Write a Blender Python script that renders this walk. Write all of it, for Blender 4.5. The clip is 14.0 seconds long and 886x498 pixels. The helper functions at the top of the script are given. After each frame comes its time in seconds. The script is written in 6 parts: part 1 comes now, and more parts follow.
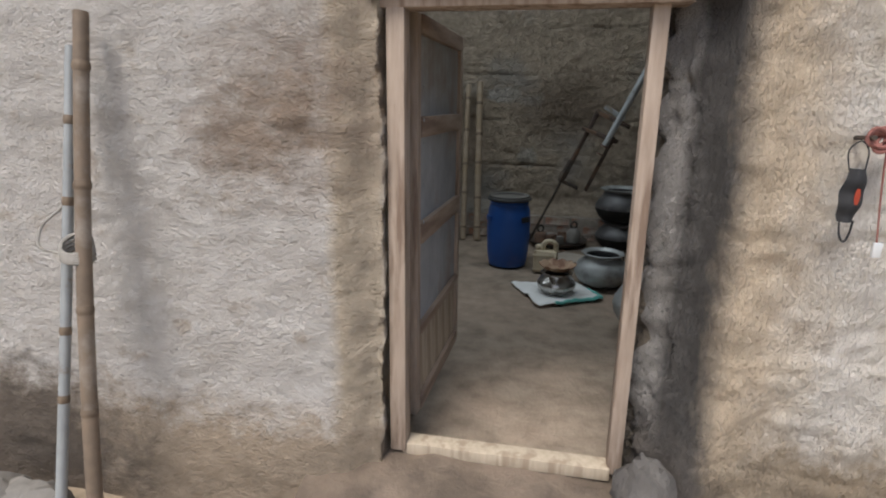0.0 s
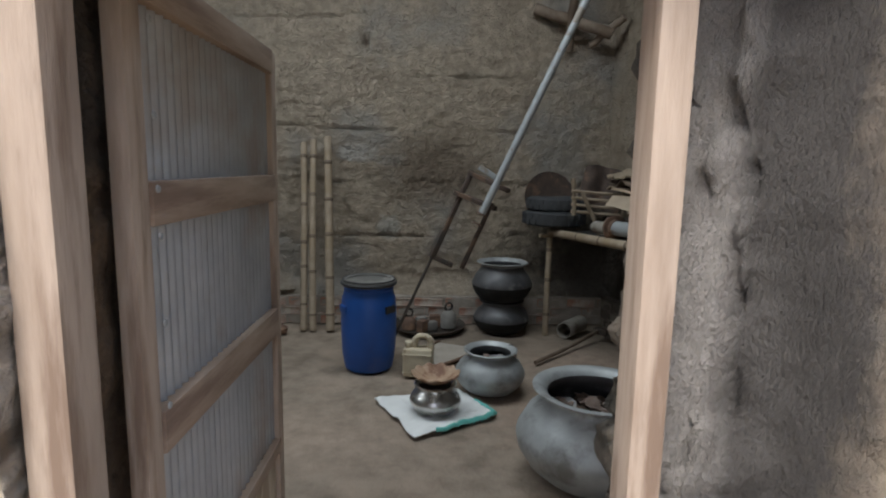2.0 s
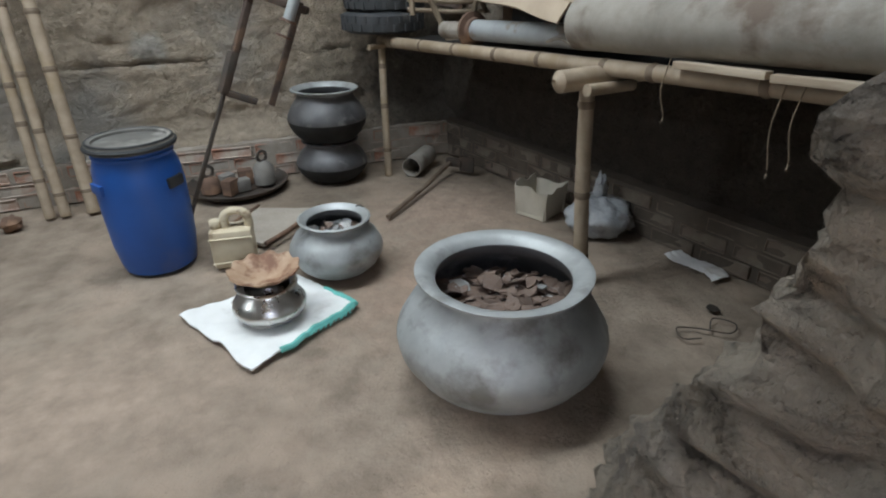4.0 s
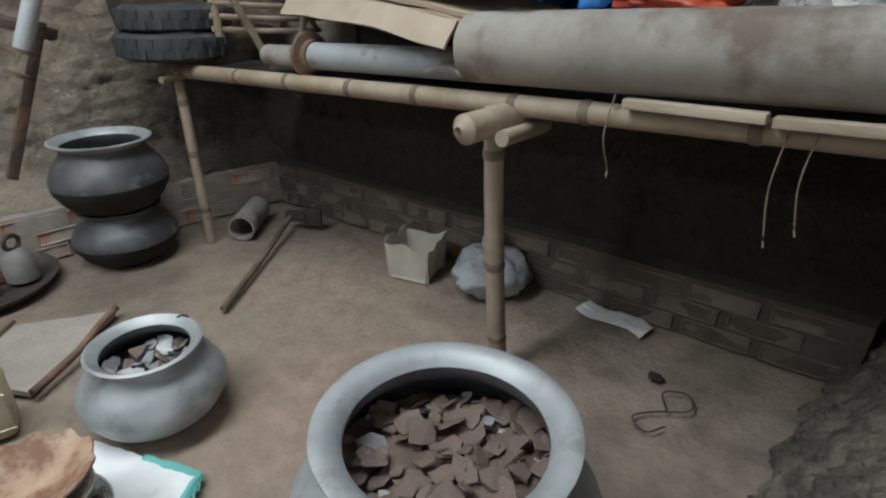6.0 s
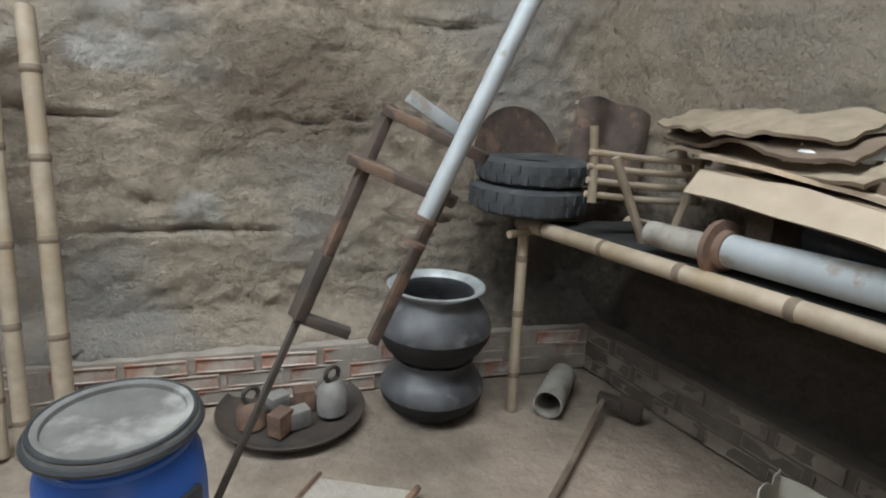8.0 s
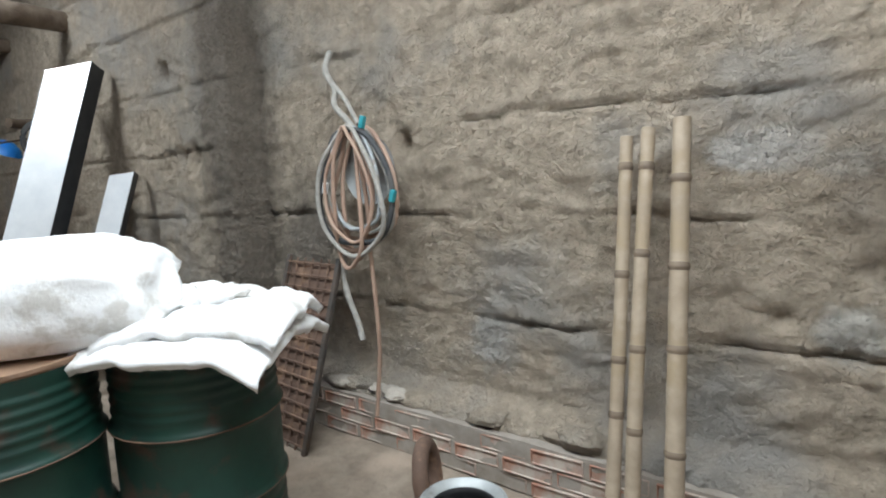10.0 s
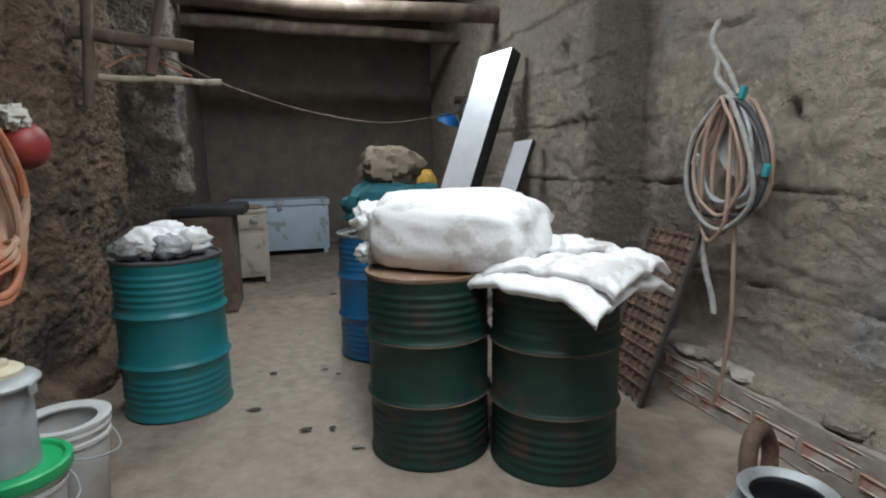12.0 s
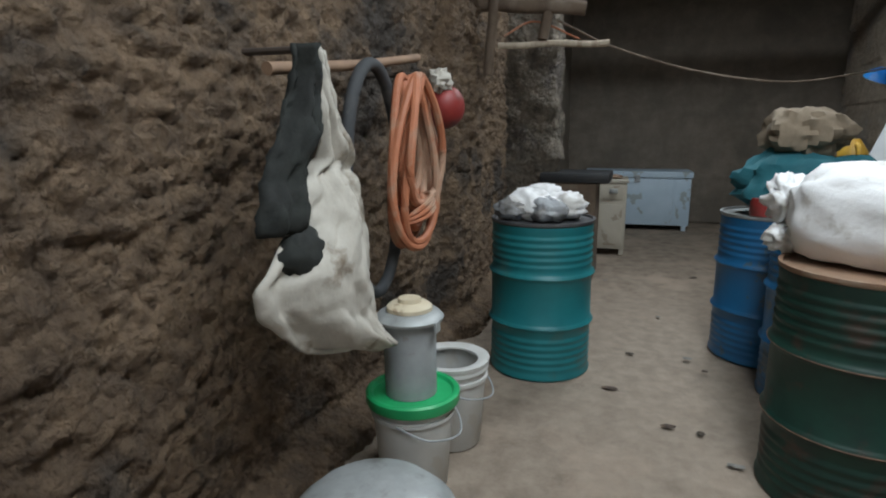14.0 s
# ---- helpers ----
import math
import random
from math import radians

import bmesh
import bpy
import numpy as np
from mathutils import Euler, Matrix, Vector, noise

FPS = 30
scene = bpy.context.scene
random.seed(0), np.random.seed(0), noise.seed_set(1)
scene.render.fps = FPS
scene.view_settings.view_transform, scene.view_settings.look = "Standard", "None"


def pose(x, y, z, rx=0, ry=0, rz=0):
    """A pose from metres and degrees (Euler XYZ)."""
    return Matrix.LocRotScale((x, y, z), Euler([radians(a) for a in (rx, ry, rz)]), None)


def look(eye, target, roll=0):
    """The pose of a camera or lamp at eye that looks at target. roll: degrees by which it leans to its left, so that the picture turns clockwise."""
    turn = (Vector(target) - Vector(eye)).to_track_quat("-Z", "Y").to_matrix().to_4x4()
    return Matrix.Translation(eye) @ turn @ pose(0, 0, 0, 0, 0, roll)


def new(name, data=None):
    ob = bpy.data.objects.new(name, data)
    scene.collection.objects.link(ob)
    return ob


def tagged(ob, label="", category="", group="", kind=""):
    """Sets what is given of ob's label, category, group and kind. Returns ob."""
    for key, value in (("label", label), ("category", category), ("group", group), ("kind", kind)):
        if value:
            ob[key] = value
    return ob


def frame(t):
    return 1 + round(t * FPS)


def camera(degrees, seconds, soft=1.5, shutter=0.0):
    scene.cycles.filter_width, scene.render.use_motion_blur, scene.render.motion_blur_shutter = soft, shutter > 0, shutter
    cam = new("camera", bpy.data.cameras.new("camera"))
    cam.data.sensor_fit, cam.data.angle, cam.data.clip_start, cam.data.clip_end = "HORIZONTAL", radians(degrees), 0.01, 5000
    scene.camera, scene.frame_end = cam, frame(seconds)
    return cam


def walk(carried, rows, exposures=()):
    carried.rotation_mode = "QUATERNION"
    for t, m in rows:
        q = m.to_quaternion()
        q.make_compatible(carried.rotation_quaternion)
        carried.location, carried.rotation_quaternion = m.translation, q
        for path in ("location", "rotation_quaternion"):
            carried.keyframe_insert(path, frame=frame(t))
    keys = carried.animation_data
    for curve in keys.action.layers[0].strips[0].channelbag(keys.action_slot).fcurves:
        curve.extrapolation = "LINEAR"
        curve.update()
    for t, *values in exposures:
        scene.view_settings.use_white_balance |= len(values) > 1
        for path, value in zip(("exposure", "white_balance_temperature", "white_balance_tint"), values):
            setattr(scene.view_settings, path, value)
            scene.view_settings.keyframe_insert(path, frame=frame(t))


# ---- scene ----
FOV = 77.0
cam = camera(FOV, 14.0, soft=2.0)
PATH = [
    (0.0, 0.061, 0.336, 1.344, 11.25, -14.74, 0.83),
    (0.5, 0.063, 0.588, 1.296, 5.87, -13.91, 1.37),
    (1.0, 0.105, 0.925, 1.307, 1.69, -11.38, 2.45),
    (1.5, 0.085, 1.180, 1.318, -1.57, -9.44, 2.60),
    (2.0, 0.011, 1.417, 1.326, -2.70, -8.41, 1.14),
    (2.5, 0.014, 1.622, 1.332, -3.25, -10.97, 0.90),
    (3.0, 0.049, 1.943, 1.278, -5.77, -11.60, 1.33),
    (3.5, 0.102, 2.104, 1.234, -11.51, -17.30, 1.65),
    (4.0, 0.052, 2.338, 1.237, -22.17, -27.06, -0.66),
    (4.2, 0.051, 2.413, 1.292, -24.52, -27.35, -0.17),
    (6.3, 0.217, 3.120, 1.211, -43.42, -26.39, 0.89),
    (6.5, 0.204, 3.184, 1.235, -43.25, -26.72, 1.84),
    (7.0, 0.242, 3.399, 1.266, -35.83, -24.09, 0.46),
    (7.5, 0.164, 3.570, 1.313, -22.75, -19.52, -0.54),
    (8.0, 0.043, 3.726, 1.342, -17.98, -15.63, 3.31),
    (8.5, -0.124, 3.822, 1.377, -4.68, -12.26, 0.78),
    (9.0, -0.212, 3.913, 1.393, 11.53, -11.17, -1.55),
    (9.2, -0.265, 3.952, 1.381, 16.76, -9.92, -1.77),
    (11.3, -0.010, 4.048, 1.387, 65.18, -8.06, -2.82),
    (11.5, 0.019, 4.028, 1.386, 68.11, -8.76, -2.31),
    (12.0, 0.084, 3.940, 1.391, 75.52, -9.31, -0.97),
    (12.5, 0.056, 3.881, 1.384, 81.54, -9.74, -1.08),
    (13.0, -0.043, 3.833, 1.365, 88.43, -10.77, -1.31),
    (13.5, -0.119, 3.782, 1.352, 98.76, -12.40, -1.56),
    (14.0, -0.144, 3.723, 1.348, 109.58, -11.68, -0.43),
]
walk(cam, [(t, pose(x, y, z, 0, 0, yaw) @ pose(0, 0, 0, 90 + pitch, 0, 0) @ pose(0, 0, 0, 0, 0, roll)) for t, x, y, z, yaw, pitch, roll in PATH],
     exposures=[(0.0, 0.22), (1.0, 0.3), (1.5, 0.5), (2.0, 0.85), (3.0, 1.45), (4.2, 1.85), (6.3, 1.85), (8.0, 2.25), (9.2, 2.55), (11.3, 1.92), (13.0, 1.55), (13.5, 1.5), (14.0, 1.68)])

# ---- light ----
world = bpy.data.worlds.new("world")
scene.world = world
world.use_nodes = True
wn = world.node_tree
sky = wn.nodes.new("ShaderNodeTexSky")
sky.sky_type = "NISHITA"
sky.sun_disc = False
sky.sun_elevation, sky.sun_rotation = radians(60), radians(200)
sky.air_density, sky.dust_density = 1.0, 3.0
wn.links.new(sky.outputs[0], wn.nodes["Background"].inputs[0])
wn.nodes["Background"].inputs[1].default_value = 0.13


def lamp(name, kind, m, power, colour, **kw):
    data = bpy.data.lights.new(name, kind)
    data.energy, data.color = power, colour
    if kind == "AREA":
        data.shape, data.size, data.size_y = "RECTANGLE", kw["sx"], kw["sy"]
    else:
        data.angle = radians(kw["angle"])
    ob = new(name, data)
    ob.matrix_world = m
    return ob


lamp("sun", "SUN", look((-1.6, -3.9, 8.4), (0, 0.6, 0)), 2.5, (1.0, 0.96, 0.90), angle=24)
# daylight through the missing roof sheets; the bay lamp is an added fill
lamp("roof_opening_daylight", "AREA", pose(-0.7, 4.4, 3.62), 52, (0.85, 0.94, 1.0), sx=3.7, sy=0.7)
lamp("bay_fill", "AREA", pose(-5.3, 4.3, 3.62), 26, (0.85, 0.94, 1.0), sx=0.9, sy=0.9)

# ---- materials ----


def mat(name, c1, c2, scale=6.0, rough=0.85, metal=0.0, bump=0.3, bscale=40.0, c3=None, s3=1.2, lo3=0.5, hi3=0.62, world_space=False, detail=8.0, depth=0.01, rvar=0.15, stretch=(1, 1, 1), isl=0.0, trans=0.0, patches=(), tint=0.0, clods=0.0):
    m = bpy.data.materials.new(name)
    m.use_nodes = True
    nt = m.node_tree
    N, L = nt.nodes, nt.links
    b = N["Principled BSDF"]
    if world_space:
        src = N.new("ShaderNodeNewGeometry").outputs["Position"]
    else:
        src = N.new("ShaderNodeTexCoord").outputs["Object"]
    mp = N.new("ShaderNodeMapping")
    mp.inputs["Scale"].default_value = stretch
    L.new(src, mp.inputs[0])

    def nz(s, d=detail, r=0.6):
        n = N.new("ShaderNodeTexNoise")
        n.inputs["Scale"].default_value, n.inputs["Detail"].default_value, n.inputs["Roughness"].default_value = s, d, r
        L.new(mp.outputs[0], n.inputs["Vector"])
        return n.outputs["Fac"]

    def ramp(fac, lo, hi):
        r = N.new("ShaderNodeMapRange")
        r.inputs["From Min"].default_value, r.inputs["From Max"].default_value = lo, hi
        L.new(fac, r.inputs["Value"])
        return r.outputs[0]

    def mix(fac, a, c):
        x = N.new("ShaderNodeMix")
        x.data_type = "RGBA"
        L.new(fac, x.inputs["Factor"])
        for sock, v in ((x.inputs["A"], a), (x.inputs["B"], c)):
            if isinstance(v, tuple):
                sock.default_value = (*v, 1)
            else:
                L.new(v, sock)
        return x.outputs["Result"]

    col = mix(ramp(nz(scale), 0.35, 0.65), c1, c2)
    if c3:
        col = mix(ramp(nz(s3, 6.0), lo3, hi3), col, c3)
    if patches:
        geo = N.new("ShaderNodeNewGeometry").outputs["Position"]
        wob = nz(9.0, 8.0, 0.7)
    for centre, radii, colour, soft, wobble in patches:
        pm = N.new("ShaderNodeMapping")
        pm.vector_type = "TEXTURE"
        pm.inputs["Location"].default_value, pm.inputs["Scale"].default_value = centre, radii
        L.new(geo, pm.inputs[0])
        ln = N.new("ShaderNodeVectorMath")
        ln.operation = "LENGTH"
        L.new(pm.outputs[0], ln.inputs[0])
        ad = N.new("ShaderNodeMath")
        ad.operation = "MULTIPLY_ADD"
        L.new(wob, ad.inputs[0])
        ad.inputs[1].default_value = wobble
        L.new(ln.outputs["Value"], ad.inputs[2])
        fac = ramp(ad.outputs[0], 1.0 + wobble * 0.5 + soft, 1.0 + wobble * 0.5 - soft)
        col = mix(fac, col, mix(ramp(nz(scale * 1.7), 0.35, 0.65), colour, tuple(0.72 * q for q in colour)))
    if isl:
        oi = N.new("ShaderNodeObjectInfo")
        hs = N.new("ShaderNodeHueSaturation")
        L.new(ramp(oi.outputs["Random"], -isl, 1 + isl), hs.inputs["Fac"])
        hs.inputs["Value"].default_value = 1.5
        L.new(col, hs.inputs["Color"])
        col = hs.outputs[0]
    L.new(col, b.inputs["Base Color"])
    b.inputs["Metallic"].default_value = metal
    rr = N.new("ShaderNodeMapRange")
    rr.inputs["To Min"].default_value, rr.inputs["To Max"].default_value = max(0.02, rough - rvar), min(1.0, rough + rvar)
    L.new(nz(scale * 2.3), rr.inputs["Value"])
    L.new(rr.outputs[0], b.inputs["Roughness"])
    if trans:
        b.inputs["Transmission Weight"].default_value = trans
    if bump:
        bp = N.new("ShaderNodeBump")
        bp.inputs["Strength"].default_value, bp.inputs["Distance"].default_value = bump, depth
        L.new(nz(bscale, 10.0, 0.65), bp.inputs["Height"])
        b2 = N.new("ShaderNodeBump")
        b2.inputs["Strength"].default_value, b2.inputs["Distance"].default_value = bump * 0.8, depth * 0.45
        L.new(nz(bscale * 3.7, 6.0, 0.6), b2.inputs["Height"])
        L.new(bp.outputs[0], b2.inputs["Normal"])
        if clods:
            wn = N.new("ShaderNodeTexNoise")
            wn.inputs["Scale"].default_value, wn.inputs["Detail"].default_value = clods * 0.6, 3.0
            L.new(mp.outputs[0], wn.inputs["Vector"])
            wv = N.new("ShaderNodeVectorMath")
            wv.operation = "MULTIPLY_ADD"
            L.new(wn.outputs["Color"], wv.inputs[0])
            wv.inputs[1].default_value = (1.6 / clods,) * 3
            L.new(mp.outputs[0], wv.inputs[2])
            vo = N.new("ShaderNodeTexVoronoi")
            vo.inputs["Scale"].default_value = clods
            L.new(wv.outputs[0], vo.inputs["Vector"])
            b3 = N.new("ShaderNodeBump")
            b3.invert = True
            b3.inputs["Strength"].default_value, b3.inputs["Distance"].default_value = 0.9, 0.9 / clods
            L.new(vo.outputs["Distance"], b3.inputs["Height"])
            L.new(b3.outputs[0], bp.inputs["Normal"])
        L.new(b2.outputs[0], b.inputs["Normal"])
    return m


MUD = mat("mud_wall", (0.52, 0.43, 0.335), (0.36, 0.293, 0.222), 15, 0.95, bump=1.0, bscale=24, c3=(0.36, 0.33, 0.295), s3=1.1, lo3=0.50, hi3=0.66, world_space=True, depth=0.06, clods=36, patches=(
    ((-0.50, 6.2, 1.43), (0.17, 9, 0.075), (0.55, 0.51, 0.46), 0.25, 1.8), ((-0.18, 6.2, 1.37), (0.16, 9, 0.055), (0.55, 0.51, 0.46), 0.25, 1.8), ((-0.24, 6.2, 0.80), (0.09, 9, 0.10), (0.54, 0.50, 0.44), 0.3, 1.8),
    # the patch at x 1.75 carries the rack corner's shade as colour
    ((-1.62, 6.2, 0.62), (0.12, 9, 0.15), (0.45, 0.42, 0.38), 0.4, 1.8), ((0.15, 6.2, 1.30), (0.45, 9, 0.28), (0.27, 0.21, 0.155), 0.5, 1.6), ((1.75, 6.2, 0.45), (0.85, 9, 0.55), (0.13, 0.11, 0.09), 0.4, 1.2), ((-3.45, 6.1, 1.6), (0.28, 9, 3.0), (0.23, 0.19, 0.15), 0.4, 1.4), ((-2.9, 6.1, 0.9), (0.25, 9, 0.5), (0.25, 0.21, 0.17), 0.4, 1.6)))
MUD_DARK = mat("sooty_mud", (0.10, 0.08, 0.062), (0.06, 0.048, 0.038), 8, 0.95, bump=1.0, bscale=20, c3=(0.035, 0.03, 0.025), s3=1.3, world_space=True, depth=0.05)
MUD_BACK = mat("dull_mud", (0.24, 0.205, 0.165), (0.18, 0.15, 0.12), 5, 0.95, bump=0.6, bscale=20, c3=(0.15, 0.13, 0.105), s3=0.9, world_space=True, depth=0.025)
PLASTER = mat("pale_clay_plaster", (0.66, 0.63, 0.60), (0.56, 0.525, 0.49), 5, 0.92, bump=1.0, bscale=22, c3=(0.44, 0.375, 0.31), s3=5.5, lo3=0.58, hi3=0.70, world_space=True, depth=0.035, stretch=(1, 1, 1.5), patches=(
    ((-0.56, 2.0, 1.0), (0.085, 9, 9), (0.58, 0.49, 0.38), 0.3, 0.9), ((-0.76, 1.95, 1.32), (0.22, 9, 0.20), (0.34, 0.26, 0.20), 0.9, 3.4), ((-0.95, 1.95, 1.22), (0.13, 9, 0.10), (0.36, 0.28, 0.22), 0.9, 3.4), ((-1.2, 1.95, -0.1), (9, 9, 0.34), (0.40, 0.32, 0.24), 0.25, 1.3), ((-1.95, 1.95, -0.05), (0.45, 9, 0.35), (0.15, 0.12, 0.095), 0.3, 1.6)))
# the low patch puts the shade under the rack into the wall colour
MUD_EAST = mat("rack_shaded_mud_wall", (0.40, 0.325, 0.245), (0.28, 0.225, 0.168), 9, 0.95, bump=1.0, bscale=22, c3=(0.30, 0.26, 0.22), s3=1.1, lo3=0.50, hi3=0.66, world_space=True, depth=0.04, clods=32, patches=(((2.1, 4.2, -0.2), (9, 9, 1.15), (0.085, 0.068, 0.053), 0.12, 0.5),))
# straw, dark and grey bands towards the door frame, darker at the foot
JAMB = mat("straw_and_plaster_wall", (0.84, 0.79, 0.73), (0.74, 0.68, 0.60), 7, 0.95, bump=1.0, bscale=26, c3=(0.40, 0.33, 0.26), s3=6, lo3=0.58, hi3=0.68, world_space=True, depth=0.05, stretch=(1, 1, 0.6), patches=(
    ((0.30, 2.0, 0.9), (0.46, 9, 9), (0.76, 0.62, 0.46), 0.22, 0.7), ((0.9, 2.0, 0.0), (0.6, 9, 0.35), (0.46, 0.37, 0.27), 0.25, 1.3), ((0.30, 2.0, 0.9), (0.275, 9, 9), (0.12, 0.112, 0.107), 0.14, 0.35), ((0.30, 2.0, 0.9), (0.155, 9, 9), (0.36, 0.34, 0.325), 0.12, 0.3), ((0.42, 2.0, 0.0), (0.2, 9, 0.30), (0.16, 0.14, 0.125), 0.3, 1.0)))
SOOT_EDGE = mat("sooty_cement_edge", (0.15, 0.14, 0.13), (0.10, 0.092, 0.088), 8, 0.92, bump=0.8, bscale=24, c3=(0.2, 0.18, 0.16), s3=4, lo3=0.56, world_space=True, depth=0.02, stretch=(1, 1, 0.5))
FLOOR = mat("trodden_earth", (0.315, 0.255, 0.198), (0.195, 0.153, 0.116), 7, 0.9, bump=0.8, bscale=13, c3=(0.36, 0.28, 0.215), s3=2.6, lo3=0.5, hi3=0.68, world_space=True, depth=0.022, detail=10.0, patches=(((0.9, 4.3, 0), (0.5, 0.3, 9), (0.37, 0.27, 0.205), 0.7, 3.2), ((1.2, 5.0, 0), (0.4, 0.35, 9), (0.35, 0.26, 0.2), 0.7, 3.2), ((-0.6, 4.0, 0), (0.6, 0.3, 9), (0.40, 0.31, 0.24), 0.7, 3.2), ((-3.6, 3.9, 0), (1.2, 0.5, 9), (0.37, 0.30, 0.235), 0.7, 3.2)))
EARTH = mat("yard_earth", (0.36, 0.29, 0.21), (0.28, 0.22, 0.16), 3, 0.95, bump=0.5, bscale=14, c3=(0.3, 0.26, 0.2), world_space=True, depth=0.02)
WOOD = mat("weathered_door_wood", (0.43, 0.345, 0.28), (0.33, 0.255, 0.2), 7, 0.75, bump=0.4, bscale=30, c3=(0.22, 0.155, 0.115), s3=3, stretch=(6, 6, 0.7), depth=0.004)
WOOD_H = mat("weathered_rail_wood", (0.38, 0.29, 0.225), (0.28, 0.205, 0.155), 7, 0.75, bump=0.4, bscale=30, c3=(0.21, 0.145, 0.11), s3=2.5, stretch=(6, 0.7, 6), depth=0.004)
WOOD_PALE = mat("pale_wood", (0.52, 0.44, 0.34), (0.42, 0.35, 0.265), 7, 0.75, bump=0.3, bscale=30, c3=(0.33, 0.26, 0.19), s3=3, stretch=(5, 5, 0.7), depth=0.004)
WOOD_DARK = mat("dark_old_wood", (0.16, 0.115, 0.08), (0.10, 0.07, 0.05), 7, 0.85, bump=0.5, bscale=26, c3=(0.22, 0.17, 0.13), s3=3, depth=0.006)
BAMBOO = mat("dry_bamboo", (0.38, 0.305, 0.225), (0.27, 0.21, 0.15), 10, 0.6, bump=0.2, bscale=40, c3=(0.30, 0.23, 0.15), s3=5, depth=0.003)
BAMBOO_NODE = mat("bamboo_node", (0.20, 0.15, 0.105), (0.13, 0.095, 0.068), 14, 0.7, bump=0.2, bscale=50, depth=0.003)
TIN = mat("dull_galvanised_sheet", (0.42, 0.435, 0.45), (0.33, 0.345, 0.36), 6, 0.5, metal=0.35, bump=0.1, bscale=40, c3=(0.33, 0.30, 0.27), s3=2.5, depth=0.003)
TIN_NEW = mat("bright_galvanised_sheet", (0.82, 0.84, 0.86), (0.72, 0.75, 0.78), 5, 0.35, metal=0.35, bump=0.06, bscale=20, depth=0.003)
ALU = mat("dusty_aluminium", (0.41, 0.43, 0.43), (0.32, 0.335, 0.335), 9, 0.5, metal=0.35, bump=0.3, bscale=18, c3=(0.20, 0.20, 0.19), s3=6, lo3=0.52, hi3=0.68, depth=0.004)
ALU_SHINY = mat("polished_aluminium", (0.62, 0.61, 0.59), (0.52, 0.51, 0.49), 9, 0.3, metal=0.95, bump=0.08, bscale=30, depth=0.003)
SOOT = mat("soot", (0.012, 0.012, 0.012), (0.022, 0.021, 0.02), 9, 0.9, bump=0.4, bscale=40, depth=0.004)
SOOTY_ALU = mat("sooty_aluminium", (0.16, 0.16, 0.165), (0.09, 0.09, 0.095), 6, 0.5, metal=0.45, bump=0.2, bscale=25, c3=(0.30, 0.30, 0.30), s3=5, lo3=0.58, hi3=0.7, depth=0.004)
BLUE_PL = mat("blue_plastic", (0.016, 0.095, 0.38), (0.014, 0.075, 0.30), 4, 0.42, bump=0.06, bscale=30, c3=(0.06, 0.10, 0.26), s3=4, lo3=0.55, hi3=0.75, depth=0.003)
BLACK_PL = mat("black_plastic", (0.02, 0.022, 0.025), (0.035, 0.036, 0.038), 8, 0.5, bump=0.08, bscale=40, depth=0.003)
DUST_TOP = mat("dusty_lid", (0.15, 0.145, 0.135), (0.09, 0.087, 0.08), 6, 0.6, bump=0.15, bscale=30, c3=(0.27, 0.26, 0.24), s3=4, depth=0.003)
CREAM = mat("cream_plastic", (0.62, 0.55, 0.41), (0.52, 0.44, 0.31), 9, 0.55, bump=0.1, bscale=30, c3=(0.36, 0.28, 0.19), s3=8, lo3=0.57, depth=0.003)
WHITE_CLOTH = mat("white_cloth", (0.78, 0.79, 0.78), (0.70, 0.71, 0.70), 8, 0.9, bump=0.25, bscale=90, c3=(0.52, 0.52, 0.5), s3=7, lo3=0.6, hi3=0.75, depth=0.004)
GREEN_HEM = mat("turquoise_hem", (0.16, 0.50, 0.45), (0.12, 0.42, 0.38), 9, 0.9, bump=0.2, bscale=90, depth=0.003)
SACK = mat("woven_white_sack", (0.86, 0.86, 0.86), (0.80, 0.80, 0.80), 12, 0.6, bump=0.35, bscale=18, c3=(0.62, 0.60, 0.57), s3=5, lo3=0.56, depth=0.012)
SACK_DIRTY = mat("dirty_sackcloth", (0.50, 0.47, 0.415), (0.39, 0.36, 0.31), 7, 0.85, bump=0.4, bscale=25, c3=(0.17, 0.13, 0.09), s3=4.5, lo3=0.56, hi3=0.66, depth=0.01)
DARK_CLOTH = mat("dark_green_cloth", (0.018, 0.021, 0.018), (0.011, 0.012, 0.011), 9, 0.9, bump=0.4, bscale=30, depth=0.008)
JUTE = mat("brown_jute", (0.28, 0.22, 0.155), (0.20, 0.155, 0.108), 14, 0.95, bump=0.5, bscale=60, depth=0.006)
CARD = mat("cardboard", (0.37, 0.285, 0.205), (0.30, 0.23, 0.165), 6, 0.85, bump=0.12, bscale=30, c3=(0.5, 0.38, 0.26), s3=3, depth=0.003)
DRUM_GREEN = mat("old_green_drum_paint", (0.005, 0.04, 0.027), (0.004, 0.024, 0.018), 6, 0.55, bump=0.12, bscale=30, c3=(0.05, 0.032, 0.023), s3=7, lo3=0.54, hi3=0.66, depth=0.004)
DRUM_TEAL = mat("teal_drum_paint", (0.015, 0.19, 0.21), (0.012, 0.155, 0.175), 5, 0.42, bump=0.08, bscale=30, c3=(0.05, 0.15, 0.15), s3=6, lo3=0.58, hi3=0.7, depth=0.003)
DRUM_BLUE = mat("blue_drum_paint", (0.012, 0.12, 0.28), (0.010, 0.10, 0.23), 5, 0.42, bump=0.08, bscale=30, c3=(0.06, 0.10, 0.14), s3=6, lo3=0.6, depth=0.003)
